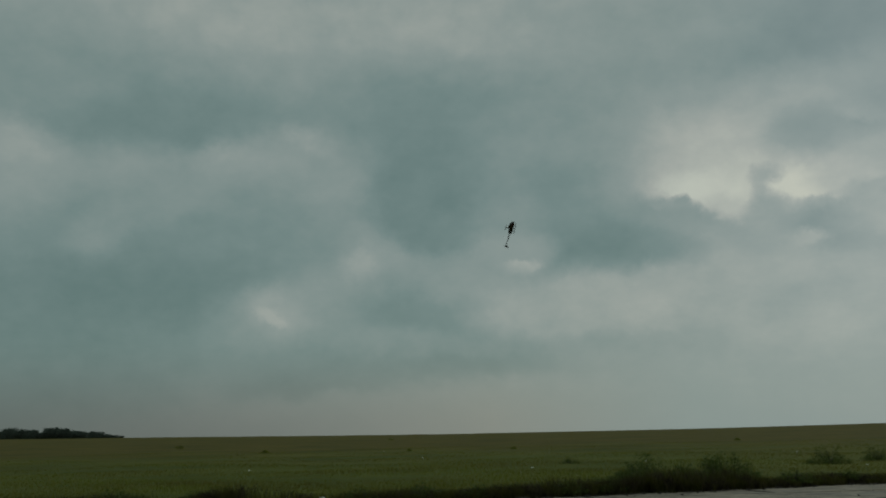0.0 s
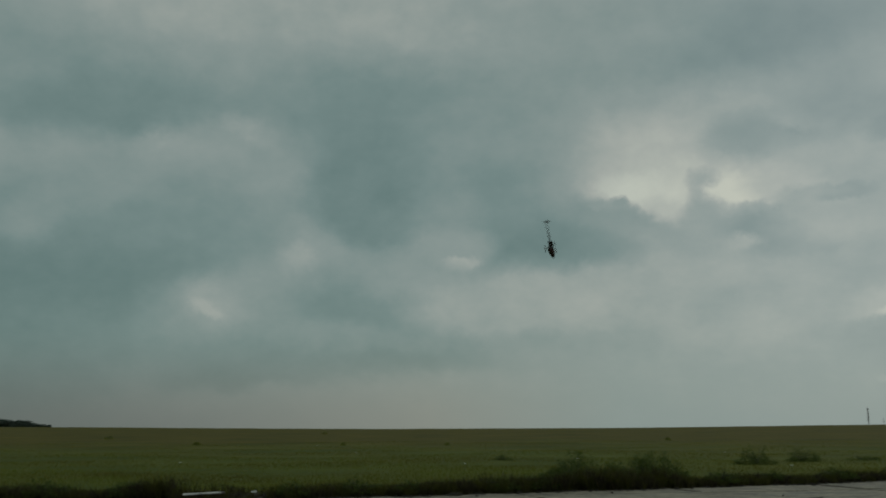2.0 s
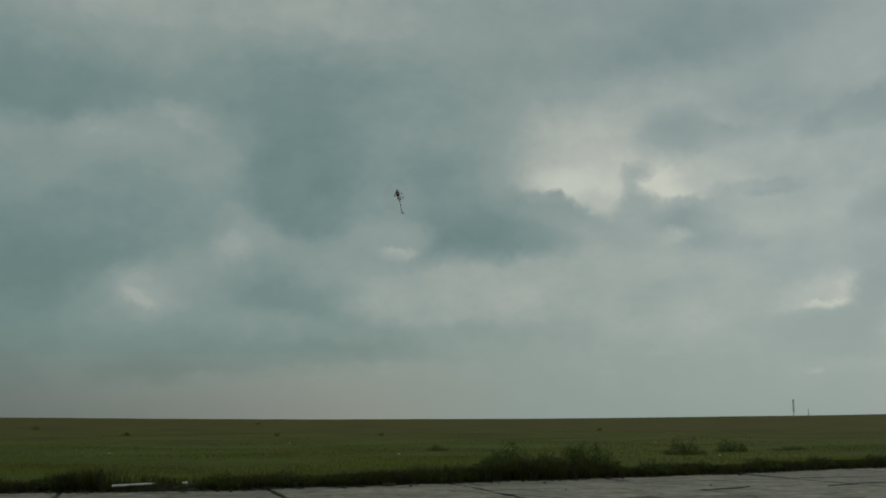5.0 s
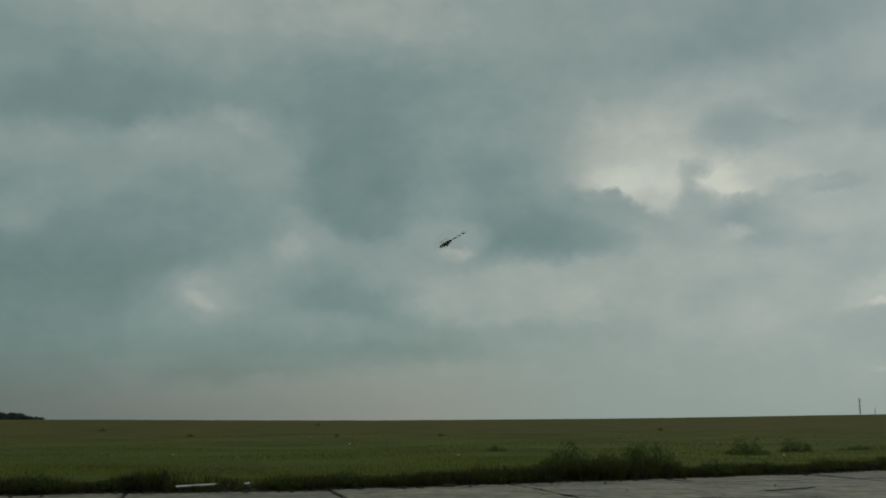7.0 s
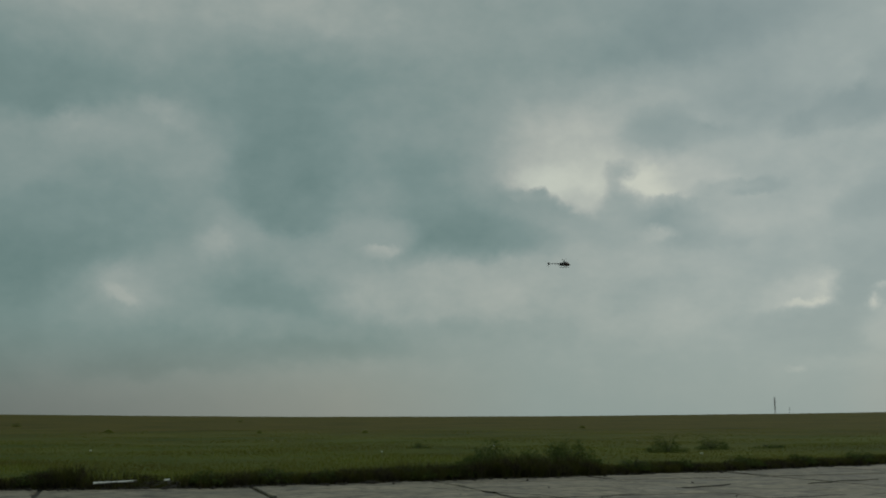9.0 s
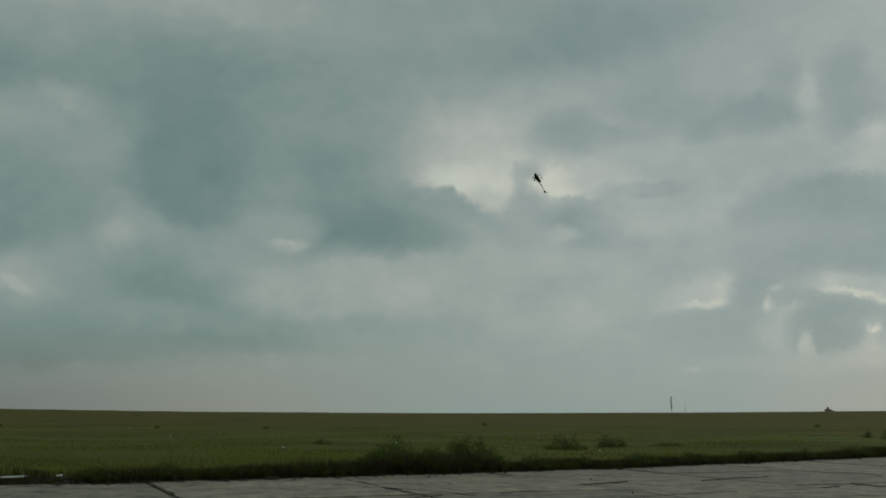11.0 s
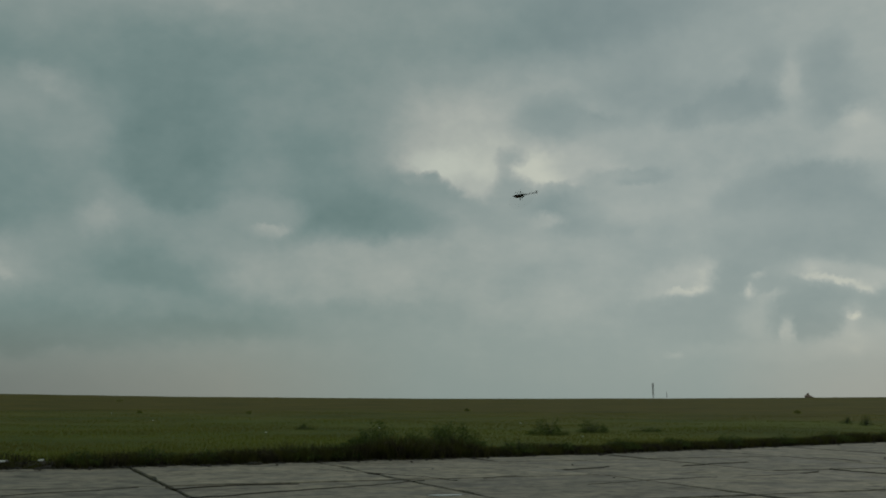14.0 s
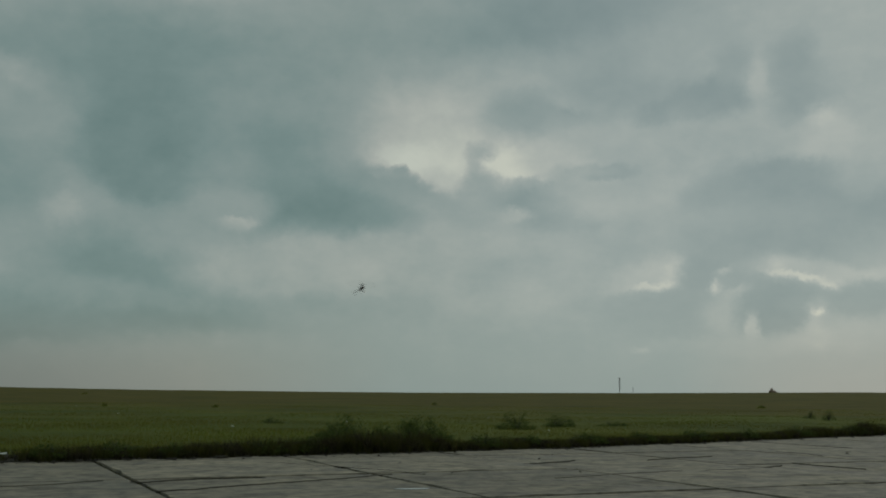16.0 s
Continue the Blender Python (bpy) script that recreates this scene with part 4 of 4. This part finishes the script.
# ---------------------------------------------------------------- litter on the apron
def build_litter():
    def pole(a, b, label):
        a, b = Vector(a), Vector(b)
        p = new("marker_pole")
        d = b - a
        L = d.length
        part("shaft", rod(bmesh.new(), (0, 0, 0), (L * 0.93, 0, 0.02), 0.024, 0.022, 10), mat_white, p)
        part("end_cap", rod(bmesh.new(), (L * 0.93, 0, 0.02), (L, 0, 0.021), 0.027, 0.027, 10), mat_steel, p, "grey end cap")
        p.matrix_basis = pose(*a, 0, 0, math.degrees(math.atan2(d.y, d.x)))
        tagged(p, label, "pole")
    pole((-3.1, 24.9, 0.13), (-2.2, 25.2, 0.13), "white painted pole lying at the grass edge")
    pole((-1.6, 25.35, 0.14), (-1.47, 25.38, 0.14), "short white offcut lying in the grass edge")
    # turf sods that broke off
    for k, (x, y, s) in enumerate(((3.2, 25.4, 0.14), (25.6, 27.4, 0.1), (24.0, 26.2, 0.06))):
        rng = random.Random(k)
        sod = new("turf_sod")
        bm = bmesh.new()
        bmesh.ops.create_icosphere(bm, subdivisions=2, radius=1)
        for v in bm.verts:
            v.co = Vector((v.co.x * s * 1.3, v.co.y * s, max(v.co.z, -0.25) * s * 0.42)) * rng.uniform(0.8, 1.15)
        part("soil", bm, mat_soil, sod)
        n = 120
        g = np.random.default_rng(k)
        pts = np.stack([g.normal(0, s * 0.5, n), g.normal(0, s * 0.4, n), np.full(n, s * 0.08)], 1)
        gr = blades_mesh("grass", pts, g.uniform(0.04, 0.1, n), g.uniform(0.008, 0.014, n), mat_shaded_verge_blades, 0.9, k)
        gr.parent = sod
        sod.matrix_basis = pose(x, y, 0.02, 0, 0, k * 70)
        tagged(sod, "dark clod of turf lying on the concrete", "clod", "turf clods")
    rng = random.Random(17)
    for k in range(16):
        x, y = rng.uniform(-6, 26), rng.uniform(15, 26)
        if y > edge(x) - 0.2:
            continue
        bm = bmesh.new()
        bmesh.ops.create_icosphere(bm, subdivisions=1, radius=rng.uniform(0.01, 0.026))
        for v in bm.verts:
            v.co = Vector((v.co.x * 1.3, v.co.y, v.co.z * 0.7)) * rng.uniform(0.75, 1.2)
        ob = part("pebble", bm, mat_steel if k % 3 else mat_soil)
        ob.matrix_basis = pose(x, y, 0.012, 0, 0, rng.uniform(0, 360))
        tagged(ob, "small loose stone lying on the concrete", "stone", "loose stones")
    # a shallow puddle in a slab
    bm = bmesh.new()
    ring = [bm.verts.new((0.3 * math.cos(a) * (1 + 0.2 * math.sin(3 * a)), 0.14 * math.sin(a) * (1 + 0.25 * math.cos(2 * a + 1)), 0)) for a in [k * 0.2618 for k in range(24)]]
    rim = bmesh.ops.extrude_edge_only(bm, edges=[bm.edges.new((ring[k], ring[(k + 1) % 24])) for k in range(24)])
    for v in rim["geom"]:
        if isinstance(v, bmesh.types.BMVert):
            v.co.z -= 0.012
            v.co.x *= 1.04
            v.co.y *= 1.04
    bm.faces.new(ring)
    ob = part("puddle", bm, mat_puddle)
    ob.matrix_basis = pose(5.3, 16.9, 0.012, 0, 0, 6)
    tagged(ob, "shallow puddle of rain water on the slab", "puddle", kind="structure")



def build_crumbs():
    """Crumbs of soil and turf washed out over the edge of the concrete."""
    rng = np.random.default_rng(77)
    bm = bmesh.new()
    for k in range(900):
        x = float(rng.uniform(-9, 40))
        y = float(edge(x)) - float(rng.gamma(1.3, 0.11))
        s = float(rng.uniform(0.012, 0.045))
        bmesh.ops.create_cone(bm, cap_ends=True, segments=5, radius1=s * 1.5, radius2=s * 0.5, depth=s,
                              matrix=pose(x, y, 0.006 + s * 0.3, float(rng.uniform(-20, 20)), float(rng.uniform(-20, 20)), float(rng.uniform(0, 360))))
    ob = part("soil_crumbs", bm, mat_soil)
    tagged(ob, "crumbs of dark soil washed out over the concrete edge", "soil", kind="stuff")


build_litter()
build_crumbs()


# ---------------------------------------------------------------- the model helicopter: x ahead, z up, origin under the rotor head
def lathe_body(sections, mat, name, parent, label=""):
    """A streamlined shell through elliptical sections (x, half width, top, bottom)."""
    bm = bmesh.new()
    rings = []
    for x, w, top, bot in sections:
        c, h = (top + bot) / 2, (top - bot) / 2
        rings.append([bm.verts.new((x, w * math.cos(a), c + h * math.sin(a))) for a in [k * math.tau / 14 for k in range(14)]])
    for a, b in zip(rings, rings[1:]):
        for k in range(14):
            bm.faces.new((a[k], a[(k + 1) % 14], b[(k + 1) % 14], b[k]))
    bm.faces.new(rings[0])
    bm.faces.new(list(reversed(rings[-1])))
    bmesh.ops.recalc_face_normals(bm, faces=bm.faces)
    return part(name, bm, mat, parent, label, True)


def build_helicopter():
    heli = new("model_helicopter")
    canopy = lathe_body([(0.38, 0.006, -0.122, -0.14), (0.345, 0.032, -0.08, -0.165), (0.27, 0.06, -0.03, -0.188), (0.17, 0.074, 0.012, -0.196),
                         (0.07, 0.07, 0.03, -0.18), (0.0, 0.052, 0.022, -0.15), (-0.06, 0.03, -0.01, -0.12)], mat_canopy, "canopy", heli, "glossy dark canopy")
    lathe_body([(0.31, 0.05, -0.11, -0.14), (0.22, 0.071, -0.085, -0.145), (0.12, 0.077, -0.07, -0.14), (0.01, 0.06, -0.065, -0.12)],
               mat_red, "stripe", canopy, "dark red side stripe")
    bm = bmesh.new()
    for s in (-1, 1):
        box(bm, (-0.02, s * 0.03, -0.1), (0.42, 0.004, 0.15), bevel=0.0015)
    box(bm, (0.02, 0, -0.15), (0.3, 0.06, 0.05), bevel=0.008)
    part("chassis", bm, mat_black, heli)
    part("battery", box(bmesh.new(), (0.16, 0, -0.11), (0.2, 0.05, 0.05), bevel=0.006), mat_red, heli)
    part("motor", rod(bmesh.new(), (0.03, 0, -0.06), (0.03, 0, 0.0), 0.032, sides=14), mat_metal, heli)
    part("mast", rod(bmesh.new(), (0, 0, -0.05), (0, 0, 0.12), 0.007, sides=8), mat_metal, heli)
    bm = bmesh.new()
    rod(bm, (0, 0, 0.03), (0, 0, 0.05), 0.03, 0.026, 14)
    for s in (-1, 1):
        rod(bm, (s * 0.02, 0.03, 0.04), (s * 0.03, 0.03, 0.1), 0.003, sides=5)
    part("swashplate", bm, mat_metal, heli)
    # rotor head, turning
    rotor = part("main_rotor", box(bmesh.new(), (0, 0, 0), (0.07, 0.03, 0.03), bevel=0.004), mat_metal, heli, "turning rotor head")
    rotor.matrix_basis = pose(0, 0, 0.11)
    for s in (-1, 1):
        bm = bmesh.new()
        box(bm, (s * 0.075, 0, 0), (0.09, 0.034, 0.024), bevel=0.004)
        rod(bm, (s * 0.05, 0.02, 0.0), (s * 0.05, 0.05, 0.0), 0.004, sides=5)
        part("blade_grip", bm, mat_black, rotor)
    bm = bmesh.new()
    bmesh.ops.create_cone(bm, cap_ends=True, segments=48, radius1=0.72, radius2=0.72, depth=0.006)
    part("rotor_disc", bm, mat_blur, rotor, "blades blurred to a faint veil")
    # tail
    boom = part("tail_boom", rod(bmesh.new(), (-0.1, 0, -0.085), (-0.93, 0, -0.075), 0.017, 0.015, 10), mat_black, heli)
    for s in (-1, 1):
        part("boom_strut", rod(bmesh.new(), (-0.12, s * 0.03, -0.16), (-0.58, s * 0.008, -0.09), 0.004, sides=6), mat_black, heli)
    bm = bmesh.new()
    pts = [(-0.86, 0.0), (-0.92, 0.06), (-0.965, 0.065), (-0.955, 0.0), (-0.985, -0.12), (-0.955, -0.125), (-0.88, -0.04)]
    f = [[bm.verts.new((x, s * 0.003 - 0.02, z - 0.075)) for x, z in pts] for s in (-1, 1)]
    bm.faces.new(f[0])
    bm.faces.new(list(reversed(f[1])))
    for k in range(len(pts)):
        j = (k + 1) % len(pts)
        bm.faces.new((f[0][k], f[1][k], f[1][j], f[0][j]))
    bmesh.ops.recalc_face_normals(bm, faces=bm.faces)
    part("tail_fin", bm, mat_black, heli)
    part("tail_gearbox", box(bmesh.new(), (-0.94, 0, -0.075), (0.06, 0.034, 0.036), bevel=0.006), mat_metal, heli)
    tail = part("tail_rotor", rod(bmesh.new(), (0, 0, -0.014), (0, 0, 0.014), 0.012, sides=10), mat_metal, heli)
    tail.matrix_basis = pose(-0.94, 0.045, -0.075, 90, 0, 0)
    bm = bmesh.new()
    bmesh.ops.create_cone(bm, cap_ends=True, segments=28, radius1=0.135, radius2=0.135, depth=0.004)
    part("tail_rotor_disc", bm, mat_blur, tail)
    # landing gear
    for s in (-1, 1):
        bm = rod(bmesh.new(), (-0.17, s * 0.11, -0.255), (0.2, s * 0.11, -0.255), 0.007, sides=8)
        rod(bm, (0.2, s * 0.11, -0.255), (0.24, s * 0.11, -0.235), 0.007, 0.005, 8)
        part("skid", bm, mat_black, heli)
        for x in (-0.09, 0.11):
            bm = rod(bmesh.new(), (x, s * 0.03, -0.17), (x, s * 0.085, -0.21), 0.007, sides=6)
            rod(bm, (x, s * 0.085, -0.21), (x, s * 0.11, -0.255), 0.007, sides=6)
            part("skid_leg", bm, mat_black, heli)
    tagged(heli, "black and dark red radio-controlled helicopter tumbling in flight", "model helicopter")
    return heli, rotor, tail


heli, rotor, tail = build_helicopter()


def motions():
    walk(heli, [
        (0, pose(4.93, 40.63, 9.59, 71, -39, -81)),
        (0.1, pose(5.20, 40.48, 9.57, 66, -51, -75)),
        (0.2, pose(5.45, 40.33, 9.53, 39, -47, -48)),
        (0.3, pose(5.47, 40.21, 9.54, 39, -45, -49)),
        (0.4, pose(5.21, 40.11, 9.61, 65, -52, -74)),
        (0.5, pose(5.13, 40.01, 9.60, 99, -52, -119)),
        (0.6, pose(5.20, 39.87, 9.68, 139, -35, -160)),
        (0.7, pose(5.38, 39.72, 9.68, 140, -27, -159)),
        (0.8, pose(5.60, 39.61, 9.53, 129, -29, -166)),
        (0.9, pose(5.73, 39.51, 9.36, 119, -30, -175)),
        (1, pose(5.67, 38.59, 8.93, 103, -11, -163)),
        (1.1, pose(5.66, 37.70, 8.59, 90, 20, -159)),
        (1.2, pose(5.97, 36.82, 8.10, 107, 70, -124)),
        (1.3, pose(6.38, 35.95, 7.67, 128, 80, -93)),
        (1.4, pose(7.10, 35.08, 7.02, -7, 66, 132)),
        (1.5, pose(7.32, 34.30, 6.58, -23, 43, 125)),
        (1.6, pose(7.67, 34.35, 6.43, -28, 35, 133)),
        (1.7, pose(7.87, 34.41, 6.51, -29, 28, 127)),
        (1.8, pose(7.90, 34.46, 6.94, -32, 37, 130)),
        (1.9, pose(7.87, 34.52, 7.27, -33, 55, 134)),
        (2, pose(7.64, 34.63, 7.65, -106, 61, 62)),
        (2.1, pose(7.62, 34.72, 7.79, -150, 40, 21)),
        (2.2, pose(7.59, 34.81, 8.03, -161, 24, 10)),
        (2.3, pose(7.87, 35.05, 8.34, -162, 21, 9)),
        (2.4, pose(8.28, 35.26, 8.71, -162, 14, 11)),
        (2.5, pose(8.61, 35.52, 8.91, -161, 12, 12)),
        (2.6, pose(8.68, 35.88, 8.99, -149, 5, 19)),
        (2.7, pose(8.74, 36.29, 8.85, -123, -19, 30)),
        (2.8, pose(8.74, 36.76, 8.54, -131, -58, 62)),
        (2.9, pose(9.00, 37.11, 8.52, -104, -68, 63)),
        (3, pose(9.46, 37.43, 8.48, -30, -72, -11)),
        (3.1, pose(9.84, 37.77, 8.43, -25, -64, 1)),
        (3.2, pose(10.00, 38.16, 8.42, -33, -63, 10)),
        (3.3, pose(9.99, 38.59, 8.49, -40, -73, 14)),
        (3.4, pose(9.68, 39.12, 8.48, -102, -71, 74)),
        (3.5, pose(9.52, 39.63, 8.42, -117, -63, 86)),
        (3.6, pose(8.92, 40.29, 8.12, -118, -56, 87)),
        (3.7, pose(8.53, 40.88, 7.93, -125, -51, 92)),
        (3.85, pose(8.21, 41.19, 8.47, -139, -20, 131)),
        (4, pose(7.90, 41.51, 9.00, -136, 9, 166)),
        (4.15, pose(7.58, 41.83, 9.49, -121, 31, -151)),
        (4.3, pose(7.26, 42.15, 9.94, -96, 41, -97)),
        (4.45, pose(6.94, 42.47, 10.32, -67, 37, -39)),
        (4.6, pose(6.62, 42.79, 10.63, -46, 19, 9)),
        (4.75, pose(6.30, 43.11, 10.86, -38, -9, 44)),
        (4.9, pose(5.98, 43.42, 11.01, -43, -43, 76)),
        (5.05, pose(5.67, 43.74, 11.08, -101, -68, 150)),
        (5.2, pose(5.35, 44.06, 11.08, -163, -41, -140)),
        (5.35, pose(5.03, 44.38, 11.02, -176, 2, -126)),
        (5.5, pose(4.71, 44.70, 10.91, 173, 46, -131)),
        (5.65, pose(4.39, 45.02, 10.76, 88, 76, 141)),
        (5.8, pose(4.07, 45.33, 10.59, 32, 41, 74)),
        (5.9, pose(3.91, 45.56, 10.07, 8, 37, 39)),
        (6, pose(3.80, 45.83, 9.21, 8, 25, 26)),
        (6.1, pose(3.59, 46.05, 8.66, 15, 13, 51)),
        (6.2, pose(3.70, 46.22, 8.23, 13, -14, 107)),
        (6.3, pose(3.69, 46.36, 8.04, -1, -13, 145)),
        (6.4, pose(3.88, 46.45, 8.07, -2, -19, 157)),
        (6.5, pose(3.89, 46.54, 8.23, 8, -25, 117)),
        (6.6, pose(4.45, 46.59, 8.34, 31, -9, 50)),
        (6.7, pose(4.73, 46.68, 8.34, 26, 8, 14)),
        (6.8, pose(5.14, 46.71, 8.64, 29, 28, 32)),
        (6.9, pose(5.50, 46.73, 8.98, 58, 45, 81)),
        (7, pose(5.93, 46.71, 9.49, 104, 29, 158)),
        (7.1, pose(6.30, 46.72, 9.82, 100, -20, 159)),
        (7.2, pose(6.74, 46.75, 10.00, 127, -61, 127)),
        (7.3, pose(7.05, 46.80, 10.11, -179, -55, 58)),
        (7.4, pose(7.49, 46.82, 10.29, -141, -5, 5)),
        (7.5, pose(7.81, 46.87, 10.40, -134, 9, 16)),
        (7.6, pose(8.26, 46.90, 10.46, -130, 3, 73)),
        (7.7, pose(8.73, 46.89, 10.75, -131, -18, 122)),
        (7.8, pose(9.21, 46.84, 11.17, -142, -15, 153)),
        (7.9, pose(9.61, 46.82, 11.48, -134, 12, 120)),
        (8, pose(10.16, 46.74, 11.88, -178, 48, 52)),
        (8.1, pose(10.65, 46.73, 12.02, 157, 25, 12)),
        (8.2, pose(11.26, 46.71, 12.06, 158, -26, -5)),
        (8.3, pose(11.73, 46.80, 11.99, 146, -55, 16)),
        (8.4, pose(12.37, 46.90, 11.65, 79, -47, 101)),
        (8.5, pose(12.82, 47.03, 11.41, 62, -25, 134)),
        (8.6, pose(13.40, 47.21, 10.68, 57, 17, 140)),
        (8.7, pose(13.93, 47.35, 10.19, 33, 26, 95)),
        (8.8, pose(14.40, 47.56, 9.37, 12, 15, 31)),
        (8.9, pose(14.80, 47.69, 9.02, 11, 4, 6)),
        (9, pose(15.25, 47.78, 8.89, 7, -4, 20)),
        (9.1, pose(15.68, 47.82, 9.07, -1, -10, 47)),
        (9.2, pose(16.37, 47.69, 9.72, -14, -39, 86)),
        (9.3, pose(16.93, 47.63, 10.21, -36, -49, 123)),
        (9.4, pose(17.60, 47.44, 11.03, -49, -25, 147)),
        (9.5, pose(18.14, 47.22, 11.39, -43, 2, 131)),
        (9.6, pose(18.64, 47.00, 11.82, -56, 46, 115)),
        (9.7, pose(18.98, 46.89, 11.96, -85, 65, 73)),
        (9.8, pose(19.05, 46.94, 11.87, -139, 33, 6)),
        (9.9, pose(19.14, 47.00, 11.71, -135, 6, 6)),
        (10, pose(19.19, 47.07, 11.53, -141, -35, 49)),
        (10.1, pose(19.18, 47.13, 11.55, -170, -51, 92)),
        (10.2, pose(19.18, 47.15, 11.77, 158, -36, 128)),
        (10.3, pose(19.10, 47.27, 12.10, 155, 15, 108)),
        (10.5, pose(19.02, 47.40, 12.42, 119, 54, 60)),
        (10.7, pose(18.94, 47.53, 12.70, 53, 40, -22)),
        (10.8, pose(18.85, 47.66, 12.94, 44, -1, -62)),
        (10.9, pose(18.77, 47.78, 13.11, 66, -32, -109)),
        (11.1, pose(18.69, 47.91, 13.20, 105, -29, -173)),
        (11.2, pose(18.61, 48.04, 13.22, 117, -2, 137)),
        (11.4, pose(18.53, 48.17, 13.16, 101, 18, 86)),
        (11.6, pose(18.44, 48.29, 13.03, 79, 13, 30)),
        (11.7, pose(18.36, 48.42, 12.82, 76, -7, -21)),
        (11.8, pose(18.28, 48.55, 12.54, 94, -17, -76)),
        (12, pose(18.20, 48.67, 12.22, 111, -3, -129)),
        (12.2, pose(18.12, 48.80, 11.86, 105, 22, -179)),
        (12.3, pose(18.03, 48.93, 11.48, 74, 29, 121)),
        (12.4, pose(18.01, 48.95, 11.73, 19, 65, 59)),
        (12.5, pose(17.87, 48.99, 11.79, -5, 44, 22)),
        (12.6, pose(17.58, 49.10, 11.74, -13, 6, 15)),
        (12.7, pose(17.46, 49.16, 11.69, -9, -23, 27)),
        (12.8, pose(17.51, 49.14, 11.70, -25, -63, 54)),
        (12.9, pose(17.65, 49.07, 11.78, -92, -75, 128)),
        (13, pose(17.85, 49.00, 11.78, -102, -34, 138)),
        (13.1, pose(17.95, 48.97, 11.75, -98, -9, 141)),
        (13.2, pose(17.94, 48.99, 11.67, -96, 26, 136)),
        (13.3, pose(17.87, 49.02, 11.64, -112, 44, 104)),
        (13.4, pose(17.60, 49.16, 11.45, -179, 52, 28)),
        (13.5, pose(17.44, 49.25, 11.25, 179, 24, 20)),
        (13.6, pose(17.47, 49.26, 11.12, 172, -17, 38)),
        (13.7, pose(17.79, 49.14, 11.17, 165, -48, 60)),
        (13.8, pose(18.30, 48.90, 11.44, 113, -60, 128)),
        (13.9, pose(18.66, 48.74, 11.59, 121, -32, 115)),
        (14, pose(19.06, 48.55, 11.71, 120, 6, 132)),
        (14.1, pose(19.26, 48.46, 11.77, 126, 35, 133)),
        (14.2, pose(19.39, 48.42, 11.75, 72, 54, 65)),
        (14.3, pose(19.34, 48.46, 11.64, 39, 33, 25)),
        (14.4, pose(19.14, 48.61, 11.28, 43, -17, 23)),
        (14.5, pose(19.04, 48.71, 10.95, 30, -40, 53)),
        (14.6, pose(18.79, 48.94, 10.24, -7, -24, 120)),
        (14.7, pose(18.64, 49.08, 9.79, -8, -6, 146)),
        (14.8, pose(18.42, 49.29, 8.95, -2, 11, 125)),
        (14.9, pose(18.25, 49.42, 8.47, -7, 13, 96)),
        (15, pose(17.84, 49.64, 7.97, -17, 7, 45)),
        (15.1, pose(17.69, 49.73, 7.71, -8, -1, 10)),
        (15.2, pose(17.41, 49.90, 7.13, -11, -7, -3)),
        (15.3, pose(17.00, 49.36, 6.68, -16, -10, 19)),
        (15.4, pose(16.44, 48.90, 6.19, -29, -5, 54)),
        (15.5, pose(15.93, 48.41, 5.95, -24, 9, 82)),
        (15.6, pose(15.07, 48.02, 5.97, -19, 18, 126)),
        (15.7, pose(14.42, 47.57, 6.12, -8, 13, 150)),
        (15.8, pose(13.66, 47.77, 6.33, -11, 5, 128)),
        (15.9, pose(13.21, 47.89, 6.46, -1, -6, 106)),
        (16, pose(12.37, 48.10, 6.55, 11, -19, 57)),
    ])
    walk(rotor, [(k * 0.1, pose(0, 0, 0.11, 0, 0, 82 * k)) for k in range(161)])
    walk(tail, [(k * 0.1, pose(-0.94, 0.045, -0.075, 90, 0, 0) @ pose(0, 0, 0, 0, 0, 85 * k)) for k in range(161)])


motions()
